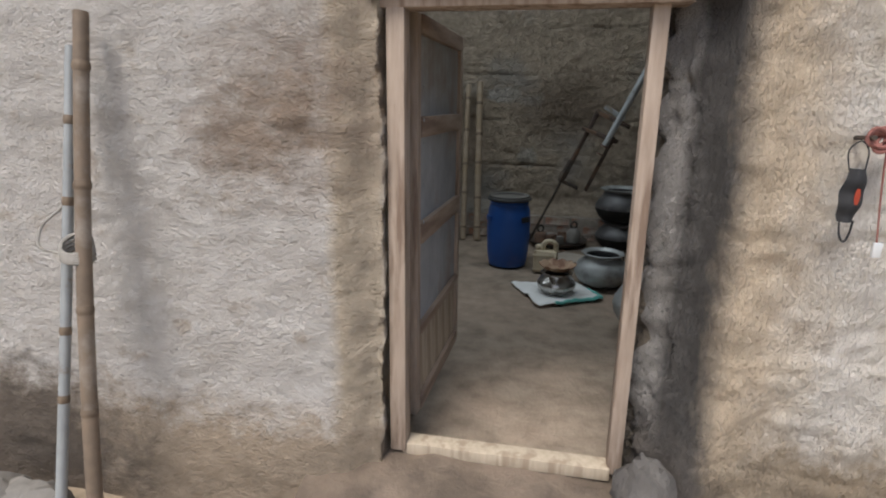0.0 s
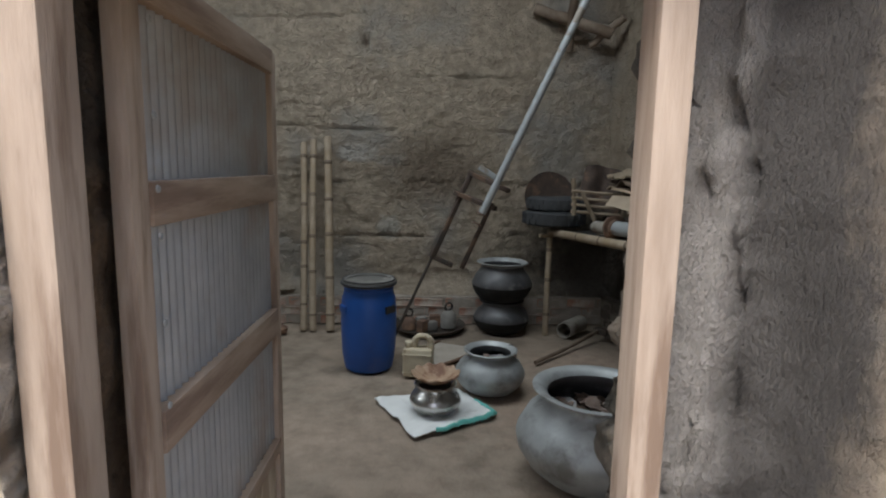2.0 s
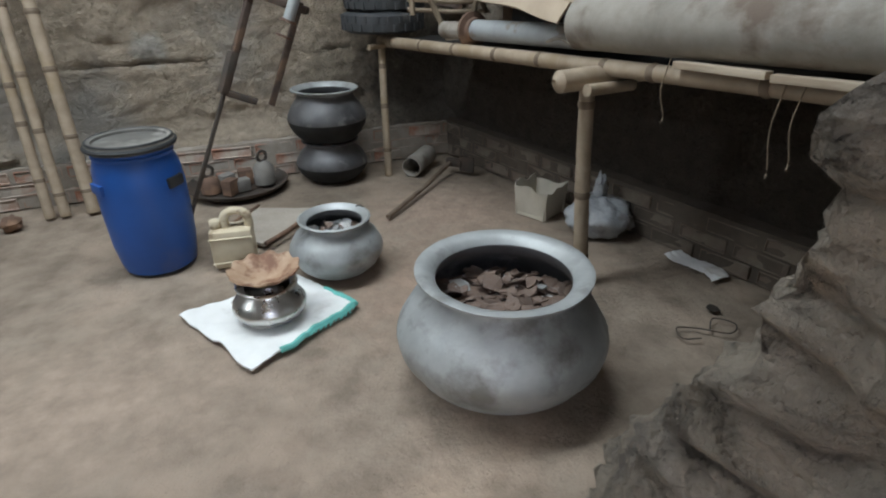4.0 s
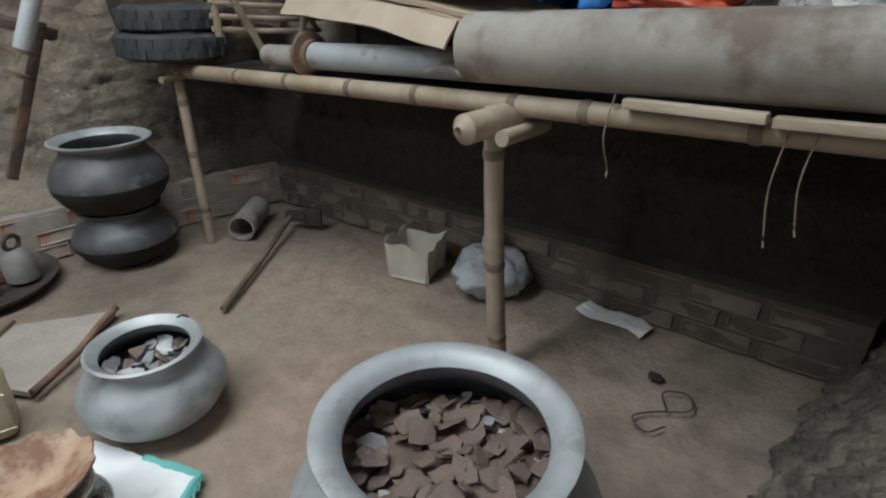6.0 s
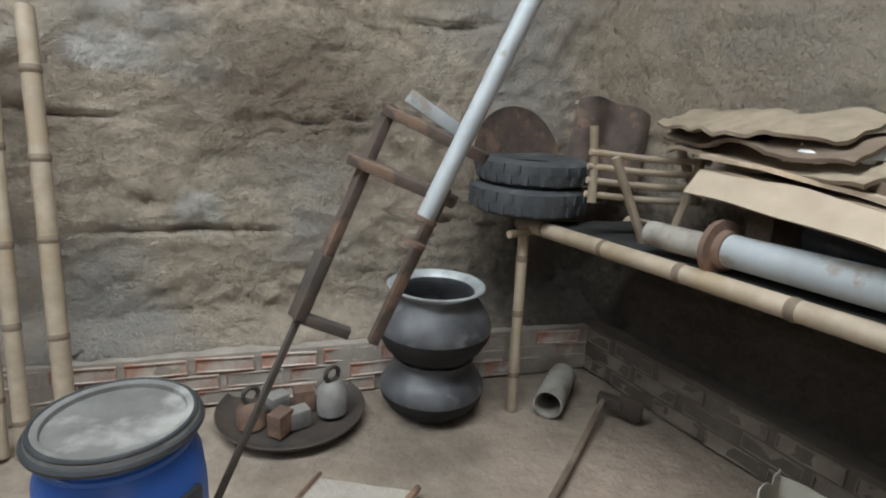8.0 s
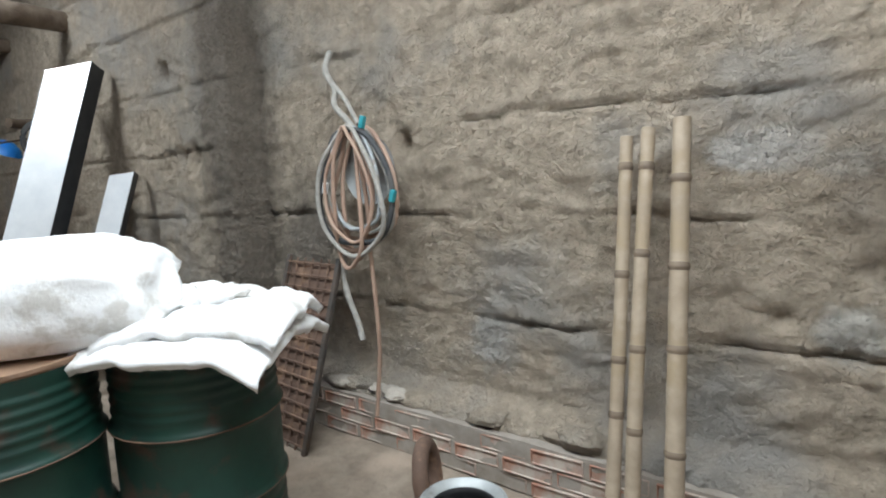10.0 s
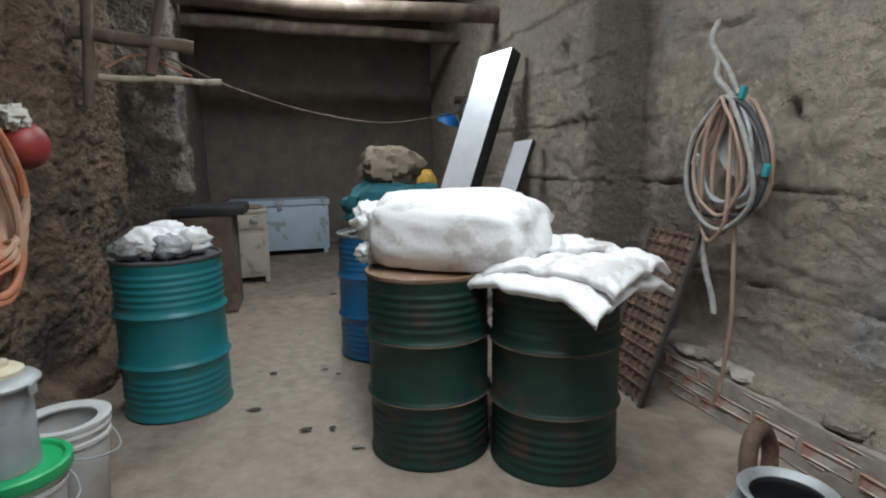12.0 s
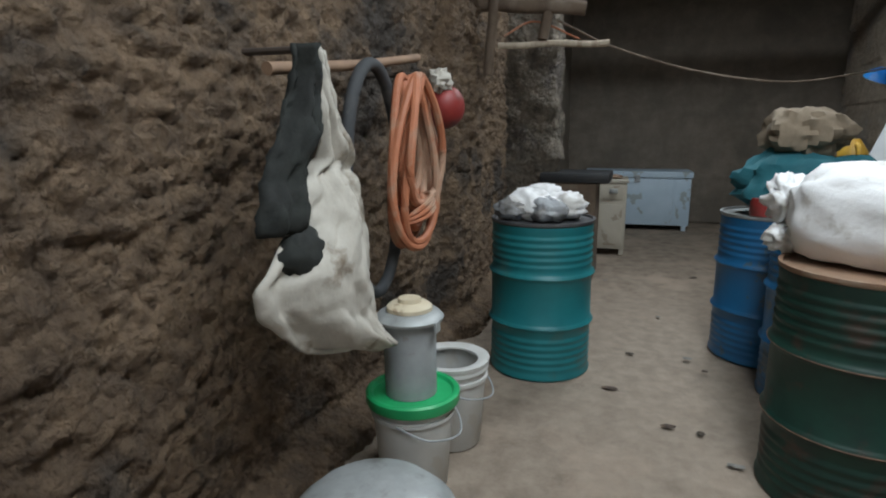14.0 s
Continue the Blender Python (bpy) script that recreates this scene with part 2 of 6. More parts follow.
RUST = mat("rusty_steel", (0.17, 0.105, 0.075), (0.105, 0.066, 0.05), 12, 0.85, metal=0.2, bump=0.4, bscale=40, c3=(0.28, 0.17, 0.11), s3=6, depth=0.004)
RUST_TOP = mat("brown_drum_lid", (0.30, 0.19, 0.125), (0.23, 0.14, 0.09), 7, 0.7, metal=0.1, bump=0.15, bscale=30, c3=(0.36, 0.27, 0.2), s3=5, depth=0.003)
RUST_DARK = mat("dark_rusted_iron", (0.095, 0.064, 0.05), (0.055, 0.042, 0.036), 12, 0.8, metal=0.25, bump=0.4, bscale=40, c3=(0.15, 0.095, 0.065), s3=7, lo3=0.55, depth=0.004)
IRON = mat("dark_iron", (0.06, 0.055, 0.05), (0.10, 0.075, 0.06), 9, 0.7, metal=0.4, bump=0.3, bscale=40, depth=0.004)
STEEL = mat("grey_steel_tube", (0.36, 0.38, 0.39), (0.28, 0.295, 0.30), 7, 0.6, metal=0.15, bump=0.12, bscale=40, c3=(0.24, 0.21, 0.18), s3=5, lo3=0.58, depth=0.003)
ASBESTOS = mat("grey_fibre_cement", (0.31, 0.285, 0.25), (0.22, 0.20, 0.172), 8, 0.9, bump=0.4, bscale=26, c3=(0.15, 0.115, 0.09), s3=4.5, lo3=0.52, hi3=0.66, depth=0.006)
RUBBER = mat("old_rubber", (0.035, 0.038, 0.042), (0.05, 0.052, 0.055), 9, 0.75, bump=0.3, bscale=30, c3=(0.08, 0.077, 0.074), s3=5, lo3=0.58, depth=0.004)
ORANGE = mat("faded_orange_hose", (0.46, 0.17, 0.085), (0.37, 0.125, 0.06), 8, 0.6, bump=0.15, bscale=40, c3=(0.40, 0.25, 0.17), s3=5, depth=0.003)
PINK_HOSE = mat("dusty_hose", (0.40, 0.27, 0.20), (0.31, 0.20, 0.15), 8, 0.65, bump=0.15, bscale=40, depth=0.003)
ROPE = mat("grey_rope", (0.36, 0.34, 0.31), (0.26, 0.245, 0.22), 30, 0.95, bump=0.5, bscale=80, depth=0.004)
RED = mat("dull_red", (0.28, 0.03, 0.025), (0.20, 0.022, 0.02), 7, 0.5, bump=0.1, bscale=30, c3=(0.13, 0.03, 0.025), s3=5, depth=0.003)
RED_BRIGHT = mat("orange_red_plastic", (0.46, 0.07, 0.025), (0.34, 0.045, 0.02), 9, 0.5, bump=0.3, bscale=25, depth=0.008)
BLUE_TARP = mat("bright_blue_tarpaulin", (0.015, 0.20, 0.62), (0.012, 0.15, 0.5), 6, 0.35, bump=0.45, bscale=16, c3=(0.03, 0.28, 0.7), s3=5, depth=0.015)
FOIL = mat("silver_film_sack", (0.66, 0.66, 0.65), (0.52, 0.52, 0.51), 8, 0.25, metal=0.6, bump=0.8, bscale=14, depth=0.03)
TEAL_PL = mat("turquoise_plastic", (0.04, 0.30, 0.34), (0.03, 0.24, 0.28), 6, 0.3, bump=0.05, bscale=30, depth=0.003)
WHITE_PL = mat("white_plastic_bucket", (0.58, 0.58, 0.56), (0.50, 0.50, 0.48), 6, 0.45, bump=0.06, bscale=30, c3=(0.50, 0.48, 0.44), s3=5, lo3=0.58, depth=0.003)
GREEN_PL = mat("green_plastic_lid", (0.02, 0.40, 0.14), (0.015, 0.33, 0.11), 6, 0.4, bump=0.06, bscale=30, depth=0.003)
BLUE_PAINT = mat("light_blue_paint", (0.50, 0.62, 0.72), (0.44, 0.56, 0.66), 4, 0.45, bump=0.06, bscale=25, c3=(0.33, 0.38, 0.40), s3=5, lo3=0.6, depth=0.003)
BEIGE_PAINT = mat("beige_metal_paint", (0.50, 0.46, 0.38), (0.43, 0.39, 0.32), 4, 0.5, bump=0.06, bscale=25, c3=(0.32, 0.27, 0.21), s3=5, lo3=0.6, depth=0.003)
BRICK = mat("red_brick", (0.30, 0.155, 0.108), (0.23, 0.12, 0.085), 12, 0.92, bump=0.5, bscale=50, c3=(0.36, 0.31, 0.265), s3=5, lo3=0.45, hi3=0.62, depth=0.006, isl=0.3)
BRICK_DUSTY = mat("dusty_brick", (0.13, 0.10, 0.08), (0.10, 0.076, 0.06), 10, 0.95, bump=0.5, bscale=45, c3=(0.15, 0.125, 0.1), s3=4, depth=0.006, isl=0.3)
MORTAR = mat("grey_mortar", (0.33, 0.29, 0.25), (0.25, 0.215, 0.18), 12, 0.95, bump=0.5, bscale=40, world_space=True, depth=0.008)
STONE = mat("grey_stone", (0.25, 0.235, 0.215), (0.17, 0.16, 0.145), 9, 0.92, bump=0.6, bscale=26, depth=0.01)
POLY = mat("clear_plastic_film", (0.42, 0.44, 0.46), (0.34, 0.355, 0.37), 7, 0.25, bump=0.8, bscale=16, c3=(0.22, 0.21, 0.2), s3=6, depth=0.02)
PAPER = mat("creased_paper_bag", (0.56, 0.52, 0.44), (0.48, 0.44, 0.36), 8, 0.85, bump=0.3, bscale=16, depth=0.01)
SCRAP = mat("rusty_scrap", (0.15, 0.10, 0.075), (0.085, 0.06, 0.048), 14, 0.8, bump=0.3, bscale=40, c3=(0.42, 0.42, 0.42), s3=30, lo3=0.6, hi3=0.64, depth=0.004, isl=0.4)
SCRAP_GREY = mat("grey_scrap", (0.42, 0.42, 0.41), (0.30, 0.30, 0.30), 14, 0.5, metal=0.4, bump=0.2, bscale=40, depth=0.004)
MASK = mat("black_fabric", (0.018, 0.019, 0.022), (0.03, 0.03, 0.033), 12, 0.85, bump=0.2, bscale=90, depth=0.002)
STRING = mat("dull_red_string", (0.30, 0.13, 0.11), (0.22, 0.09, 0.075), 20, 0.9, bump=0.2, bscale=90, depth=0.002)
YELLOW = mat("yellow_plastic", (0.60, 0.36, 0.045), (0.5, 0.28, 0.035), 8, 0.5, bump=0.05, bscale=30, depth=0.002)
DARK_CLOTH2 = mat("teal_cloth", (0.02, 0.14, 0.17), (0.015, 0.105, 0.13), 7, 0.85, bump=0.5, bscale=14, depth=0.015)

# ---- builders ----


def part(name, bm, material, parent=None, label="", smooth=True, loc=None, sharp=42):
    me = bpy.data.meshes.new(name)
    bm.to_mesh(me)
    bm.free()
    for m in material if isinstance(material, (list, tuple)) else [material]:
        me.materials.append(m)
    if smooth:
        me.polygons.foreach_set("use_smooth", [True] * len(me.polygons))
        me.set_sharp_from_angle(angle=radians(sharp))
    ob = new(name, me)
    if parent:
        ob.parent = parent
    if loc:
        ob.location = loc
    if label:
        ob["label"] = label
    return ob


def thing(name, loc, label, category, rot=(0, 0, 0), group="", kind=""):
    e = new(name)
    e.empty_display_size = 0.05
    e.matrix_basis = pose(*loc, *rot)
    return tagged(e, label, category, group, kind)


def fr(p, s=1.0, o=5):
    return noise.fractal(Vector(p) * s, 0.8, 2.1, o)


def box(bm, c, s, rot=None, bevel=0.0, cuts=0):
    b2 = bmesh.new()
    bmesh.ops.create_cube(b2, size=1.0)
    for v in b2.verts:
        v.co = Vector((v.co.x * s[0], v.co.y * s[1], v.co.z * s[2]))
    if bevel:
        bmesh.ops.bevel(b2, geom=b2.edges[:], offset=bevel, segments=2, affect="EDGES", profile=0.6)
    if cuts:
        bmesh.ops.subdivide_edges(b2, edges=b2.edges[:], cuts=cuts, use_grid_fill=True)
    m = Matrix.Translation(c) @ (rot if rot is not None else Matrix())
    join(bm, b2, m)


def join(bm, b2, m=None):
    vm = {}
    for v in b2.verts:
        vm[v] = bm.verts.new(m @ v.co if m is not None else v.co)
    for fa in b2.faces:
        nf = bm.faces.new([vm[v] for v in fa.verts])
        nf.material_index = fa.material_index
    b2.free()


def lathe(bm, prof, n=40, c=(0, 0, 0), warp=0.0, seed=0.0, mi=0):
    rings = []
    for r, z in prof:
        if r < 1e-4:
            rings.append([bm.verts.new((c[0], c[1], c[2] + z))])
            continue
        ring = []
        for k in range(n):
            a = 2 * math.pi * k / n
            w = 1 + warp * noise.noise(Vector((math.cos(a) * 1.3 + seed, math.sin(a) * 1.3, z * 5)))
            ring.append(bm.verts.new((c[0] + r * w * math.cos(a), c[1] + r * w * math.sin(a), c[2] + z)))
        rings.append(ring)
    for a, b in zip(rings, rings[1:]):
        for k in range(n):
            k2 = (k + 1) % n
            if len(a) == 1 and len(b) == 1:
                continue
            if len(a) == 1:
                fa = bm.faces.new((a[0], b[k2], b[k]))
            elif len(b) == 1:
                fa = bm.faces.new((a[k], a[k2], b[0]))
            else:
                fa = bm.faces.new((a[k], a[k2], b[k2], b[k]))
            fa.material_index = mi
    return bm


def curve_pts(pts, n=8):
    """A smooth line through points."""
    P = [Vector(p) for p in pts]
    P = [2 * P[0] - P[1]] + P + [2 * P[-1] - P[-2]]
    out = []
    for i in range(1, len(P) - 2):
        for k in range(n):
            t = k / n
            a, b, c, d = P[i - 1:i + 3]
            out.append(0.5 * ((2 * b) + (c - a) * t + (2 * a - 5 * b + 4 * c - d) * t * t + (3 * b - a - 3 * c + d) * t ** 3))
    return out + [P[-2]]


def tube(bm, pts, r, n=8, closed=False):
    P = [Vector(p) for p in pts]
    m = len(P)
    rings = []
    up = Vector((0.13, 0.21, 0.97))
    for i, p in enumerate(P):
        d = (P[(i + 1) % m] - P[i - 1]) if closed else (P[min(i + 1, m - 1)] - P[max(i - 1, 0)])
        d = d.normalized() if d.length > 1e-9 else Vector((0, 0, 1))
        x = up.cross(d)
        if x.length < 1e-3:
            x = Vector((1, 0, 0)).cross(d)
        x.normalize()
        y = d.cross(x)
        rr = r[i] if isinstance(r, (list, tuple)) else r
        rings.append([bm.verts.new(p + rr * (math.cos(2 * math.pi * k / n) * x + math.sin(2 * math.pi * k / n) * y)) for k in range(n)])
    for i in range(m if closed else m - 1):
        a, b = rings[i], rings[(i + 1) % m]
        for k in range(n):
            bm.faces.new((a[k], a[(k + 1) % n], b[(k + 1) % n], b[k]))
    if not closed:
        bm.faces.new(rings[0][::-1])
        bm.faces.new(rings[-1])
    return bm


def ring_pts(c, r, n=40, tilt=None, sq=1.0):
    out = []
    for k in range(n):
        a = 2 * math.pi * k / n
        v = Vector((r * math.cos(a), r * sq * math.sin(a), 0))
        out.append(Vector(c) + (tilt @ v if tilt is not None else v))
    return out


def lump(bm, c, s, seed=0.0, amp=0.12, freq=2.0, n=28, power=1.0, flat=None, rot=None):
    """A rounded, uneven lump: sacks, stones, crumpled bags."""
    b2 = bmesh.new()
    bmesh.ops.create_uvsphere(b2, u_segments=n, v_segments=n // 2 + 2, radius=1.0)
    for v in b2.verts:
        d = v.co.normalized()
        q = Vector([math.copysign(abs(x) ** power, x) for x in d])
        k = 1 + amp * noise.fractal(d * freq + Vector((seed, seed * 0.7, -seed)), 0.7, 2.2, 4)
        q = q * k
        q = Vector((q.x * s[0], q.y * s[1], q.z * s[2]))
        if flat is not None:
            q.z = max(q.z, flat)
        v.co = q
    join(bm, b2, Matrix.Translation(c) @ (rot if rot is not None else Matrix()))
    return bm


def sheet(bm, fn, nu, nv, thick=0.004):
    """A thin double-sided sheet from fn(u, v), u and v from 0 to 1."""
    P = [[Vector(fn(i / nu, j / nv)) for j in range(nv + 1)] for i in range(nu + 1)]
    top, bot = [], []
    for i in range(nu + 1):
        tr, br = [], []
        for j in range(nv + 1):
            du = P[min(i + 1, nu)][j] - P[max(i - 1, 0)][j]
            dv = P[i][min(j + 1, nv)] - P[i][max(j - 1, 0)]
            nrm = du.cross(dv)
            nrm = nrm.normalized() if nrm.length > 1e-9 else Vector((0, 0, 1))
            tr.append(bm.verts.new(P[i][j] + nrm * thick / 2))
            br.append(bm.verts.new(P[i][j] - nrm * thick / 2))
        top.append(tr)
        bot.append(br)
    for i in range(nu):
        for j in range(nv):
            bm.faces.new((top[i][j], top[i + 1][j], top[i + 1][j + 1], top[i][j + 1]))
            bm.faces.new((bot[i][j + 1], bot[i + 1][j + 1], bot[i + 1][j], bot[i][j]))
    for i in range(nu):
        bm.faces.new((bot[i][0], bot[i + 1][0], top[i + 1][0], top[i][0]))
        bm.faces.new((top[i][nv], top[i + 1][nv], bot[i + 1][nv], bot[i][nv]))
    for j in range(nv):
        bm.faces.new((top[0][j], top[0][j + 1], bot[0][j + 1], bot[0][j]))
        bm.faces.new((bot[nu][j], bot[nu][j + 1], top[nu][j + 1], top[nu][j]))
    return bm


def block(x0, x1, y0, y1, z0, z1, step, shape, matf=None):
    """A solid mud block with a fine, uneven skin; shape(p, n) moves each point."""
    bm = bmesh.new()
    n = [max(1, round((b - a) / s)) for a, b, s in ((x0, x1, step[0]), (y0, y1, step[1]), (z0, z1, step[2]))]
    lo, hi = (x0, y0, z0), (x1, y1, z1)
    made = {}

    def vert(i, j, k):
        key = (i, j, k)
        if key not in made:
            p = Vector([lo[a] + (hi[a] - lo[a]) * q / n[a] for a, q in enumerate(key)])
            nr = Vector([(-1 if q == 0 else 1 if q == n[a] else 0) for a, q in enumerate(key)])
            made[key] = bm.verts.new(shape(p, nr.normalized()))
        return made[key]

    def face(*ks):
        fa = bm.faces.new([vert(*k) for k in ks])
        if matf:
            fa.material_index = matf(fa.calc_center_median())

    for i in range(n[0]):
        for k in range(n[2]):
            face((i, 0, k), (i + 1, 0, k), (i + 1, 0, k + 1), (i, 0, k + 1))
            face((i, n[1], k + 1), (i + 1, n[1], k + 1), (i + 1, n[1], k), (i, n[1], k))
    for j in range(n[1]):
        for k in range(n[2]):
            face((0, j, k + 1), (0, j + 1, k + 1), (0, j + 1, k), (0, j, k))
            face((n[0], j, k), (n[0], j + 1, k), (n[0], j + 1, k + 1), (n[0], j, k + 1))
    for i in range(n[0]):
        for j in range(n[1]):
            face((i, j, n[2]), (i + 1, j, n[2]), (i + 1, j + 1, n[2]), (i, j + 1, n[2]))
            face((i, j + 1, 0), (i + 1, j + 1, 0), (i + 1, j, 0), (i, j, 0))
    return bm


def smooth01(x, a, b):
    t = min(1.0, max(0.0, (x - a) / (b - a)))
    return t * t * (3 - 2 * t)


LIFTS = (0.30, 0.72, 1.20, 1.64, 2.08, 2.52, 2.95)


def lift_crack(u, z, amp=0.036):
    """Ragged cracks between the lifts of a mud wall."""
    d = 0.0
    for i, h in enumerate(LIFTS):
        hh = h + 0.035 * noise.noise(Vector((u * 1.1, i * 7.3, 0))) + 0.018 * noise.noise(Vector((u * 6, i * 3.1, 2)))
        gate = smooth01(noise.noise(Vector((u * 1.7, i * 5.1, 9))), -0.25, 0.15)
        q = (z - hh) / 0.010
        if abs(q) < 3:
            d -= amp * gate * math.exp(-q * q)
        if 0 < z - hh < 0.10:
            d += 0.010 * gate * (1 - (z - hh) / 0.10)
    return d


def rough(p, a=1.0):
    return a * (0.022 * noise.fractal(p * 3.1, 0.8, 2.1, 3) + 0.014 * noise.fractal(p * 12.0, 0.6, 2.2, 4) + 0.011 * noise.fractal(Vector((p.x * 8, p.y * 8, p.z * 22)), 0.8, 2.1, 2))

# ---- setting ----
bm = bmesh.new()
box(bm, (0, 0, -0.70), (3000, 3000, 1.0))
tagged(part("ground", bm, EARTH, smooth=False), "bare dusty yard earth", "ground", kind="structure")
bm = block(-0.75, 0.62, 1.62, 2.17, -0.25, 0.07, (0.05, 0.05, 0.05), lambda p, n: p + n * rough(p, 0.9) + Vector((0, 0, -0.12 * (1 - smooth01(p.y, 1.6, 1.95)) if n.z > 0 else 0)))
# brown step earth, darkened further to stand in for shade at the door
tagged(part("threshold", bm, mat("dark_shaded_earth", (0.17, 0.13, 0.098), (0.105, 0.082, 0.063), 7, 0.92, bump=0.8, bscale=15, c3=(0.22, 0.17, 0.13), s3=3, world_space=True, depth=0.02)), "worn earth step before the door", "step", kind="structure")

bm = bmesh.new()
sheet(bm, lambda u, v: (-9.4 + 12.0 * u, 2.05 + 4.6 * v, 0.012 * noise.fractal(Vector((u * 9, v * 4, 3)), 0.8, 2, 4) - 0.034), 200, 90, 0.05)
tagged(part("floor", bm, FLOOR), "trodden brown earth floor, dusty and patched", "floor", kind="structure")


def shape_north(p, n):
    q = p.copy()
    if n.y < 0:
        d = rough(p) + lift_crack(p.x, p.z)
        pil = smooth01(p.x, -3.30, -3.42) * smooth01(p.x, -8.9, -8.7)
        q.y -= d + 0.16 * pil
        holes = ((-4.15, 2.2, 0.045), (-4.02, 1.63, 0.05), (-3.86, 1.60, 0.055), (-2.12, 1.56, 0.04), (-0.43, 2.33, 0.03))
        for hx, hz, hr in holes:
            k = ((p.x - hx) / hr) ** 2 + ((p.z - hz) / (hr * 1.4)) ** 2
            if k < 4:
                q.y += 0.10 * math.exp(-k)
        # dried bank of clay above the bricks
        q.y -= 0.16 * (1 - smooth01(p.z, 0.24, 0.36)) * (1 if p.z > 0.2 else 0.6)
    return q


PATCH = mat("whitish_clay_patch", (0.50, 0.45, 0.39), (0.42, 0.37, 0.31), 9, 0.95, bump=0.8, bscale=26, world_space=True, depth=0.025)
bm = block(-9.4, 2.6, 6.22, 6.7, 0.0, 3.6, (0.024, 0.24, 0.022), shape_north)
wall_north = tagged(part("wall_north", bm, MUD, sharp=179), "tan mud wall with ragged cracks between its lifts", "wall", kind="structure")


def east_x(y):
    """The dark wall stands askew: its face at each y."""
    return 1.66 + 0.205 * (6.2 - y)


def shape_east(p, n):
    q = p.copy()
    q.x += east_x(p.y) - 2.08
    if n.x < 0:
        q.x -= rough(p, 0.8) + lift_crack(p.y + 20, p.z, 0.015)
    return q


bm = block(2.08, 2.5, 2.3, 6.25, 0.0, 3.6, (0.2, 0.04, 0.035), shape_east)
tagged(part("wall_east", bm, MUD_EAST, sharp=179), "mud wall behind the bamboo rack, lower part coloured dark as shade", "wall", kind="structure")


def clod(p, s):
    w = p + Vector((noise.noise(p * 6), noise.noise(p * 6 + Vector((5, 2, 1))), noise.noise(p * 6 + Vector((1, 7, 3))))) * 0.04
    return 0.45 - noise.voronoi(w * s)[0][0]


def shape_right(p, n):
    q = p.copy()
    x, y, z = p
    d = rough(p, 0.7 if y < 2.1 else 1.3)
    # splayed outer jamb beside the door frame
    if x < 1.2:
        k = smooth01(x, 0.36, 0.60)
        if y < 2.25:
            q.y = 2.22 - (2.22 - y) * (0.25 + 0.75 * k) if x < 0.62 else y
            q.x += 0.10 * smooth01(y, 2.22, 2.0) * (1 - k) - 0.05 * (1 - smooth01(z, 0.0, 0.5)) * smooth01(y, 2.2, 2.0)
        else:
            q.x += 0.13 * smooth01(y, 2.25, 2.58) * (1 - smooth01(x, 0.36, 1.2))
    if n.y > 0:
        bank = max(0.0, 1 - max(z, 0) / 1.35) ** 1.2 * (0.5 + 0.5 * smooth01(x, 0.36, 1.0))
        w = p + Vector((0, 0.62 * bank, 0))
        q.y += 0.62 * bank + rough(w, 1.2) + 0.05 * clod(w, 15.0) + 0.028 * clod(w, 31.0) + 0.035 * noise.fractal(w * 3.0, 0.8, 2, 3) + 0.05 * smooth01(z, 0.52, 0.44) * smooth01(x, 0.4, 0.7)
    if n.y < 0:
        q.y -= d
    if n.x < 0:
        q.x -= 1.4 * d + 0.045 * clod(p, 14.0) + 0.015 * noise.fractal(p * 12.0, 0.9, 2, 2)
    return q


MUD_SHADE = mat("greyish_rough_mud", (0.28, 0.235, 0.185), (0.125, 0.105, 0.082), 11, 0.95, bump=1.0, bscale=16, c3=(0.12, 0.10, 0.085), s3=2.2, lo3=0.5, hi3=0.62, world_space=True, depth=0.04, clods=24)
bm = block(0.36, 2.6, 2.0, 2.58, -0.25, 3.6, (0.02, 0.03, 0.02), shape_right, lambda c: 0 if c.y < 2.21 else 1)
tagged(part("wall_south_right", bm, [JAMB, MUD_SHADE], sharp=179), "thick mud wall, straw plaster outside, dark-banded cement door jamb", "wall", kind="structure")


def shape_left(p, n):
    q = p.copy()
    x, y, z = p
    if n.y < 0:
        q.y -= rough(p, 0.45) - 0.07 * smooth01(x, -0.62, -0.50)
        if z < 0.35:
            q.y -= 0.10 * (1 - smooth01(z, 0.02, 0.33)) * (0.6 + noise.noise(Vector((x * 2, 0, 1))))
    if n.y > 0:
        q.y += rough(p, 1.1) + 0.035 * clod(p, 15.0) + 0.04 * clod(p, 27.0) + 0.012 * noise.fractal(p * 20.0, 0.9, 2, 2) + 0.025 * noise.fractal(p * 1.3, 0.8, 2, 3) + lift_crack(x, z + 0.1, 0.02)
        q.y += 0.10 * smooth01(x, -3.5, -3.6) * smooth01(x, -4.3, -4.2)
        q.y += 0.14 * (1 - smooth01(z, 0.08, 0.16)) * smooth01(x, -1.2, -1.4)
    if n.x > 0:
        q.x += rough(p, 0.8)
    return q


bm = block(-5.4, -0.495, 2.0, 2.5, -0.25, 3.6, (0.019, 0.06, 0.019), shape_left, lambda c: 0 if c.y < 2.22 else 1)
tagged(part("wall_south_left", bm, [PLASTER, mat("rough_brown_mud", (0.235, 0.158, 0.098), (0.115, 0.077, 0.05), 9, 0.95, bump=1.0, bscale=16, c3=(0.065, 0.052, 0.042), s3=1.5, lo3=0.54, hi3=0.64, world_space=True, depth=0.035, clods=34)], sharp=179), "mud wall, pale clay plaster outside, rough dark mud inside", "wall", kind="structure")


def shape_plain(p, n):
    return p + n * rough(p, 0.8)


bm = block(-0.62, 0.62, 2.03, 2.5, 1.675, 3.6, (0.05, 0.06, 0.05), shape_plain)
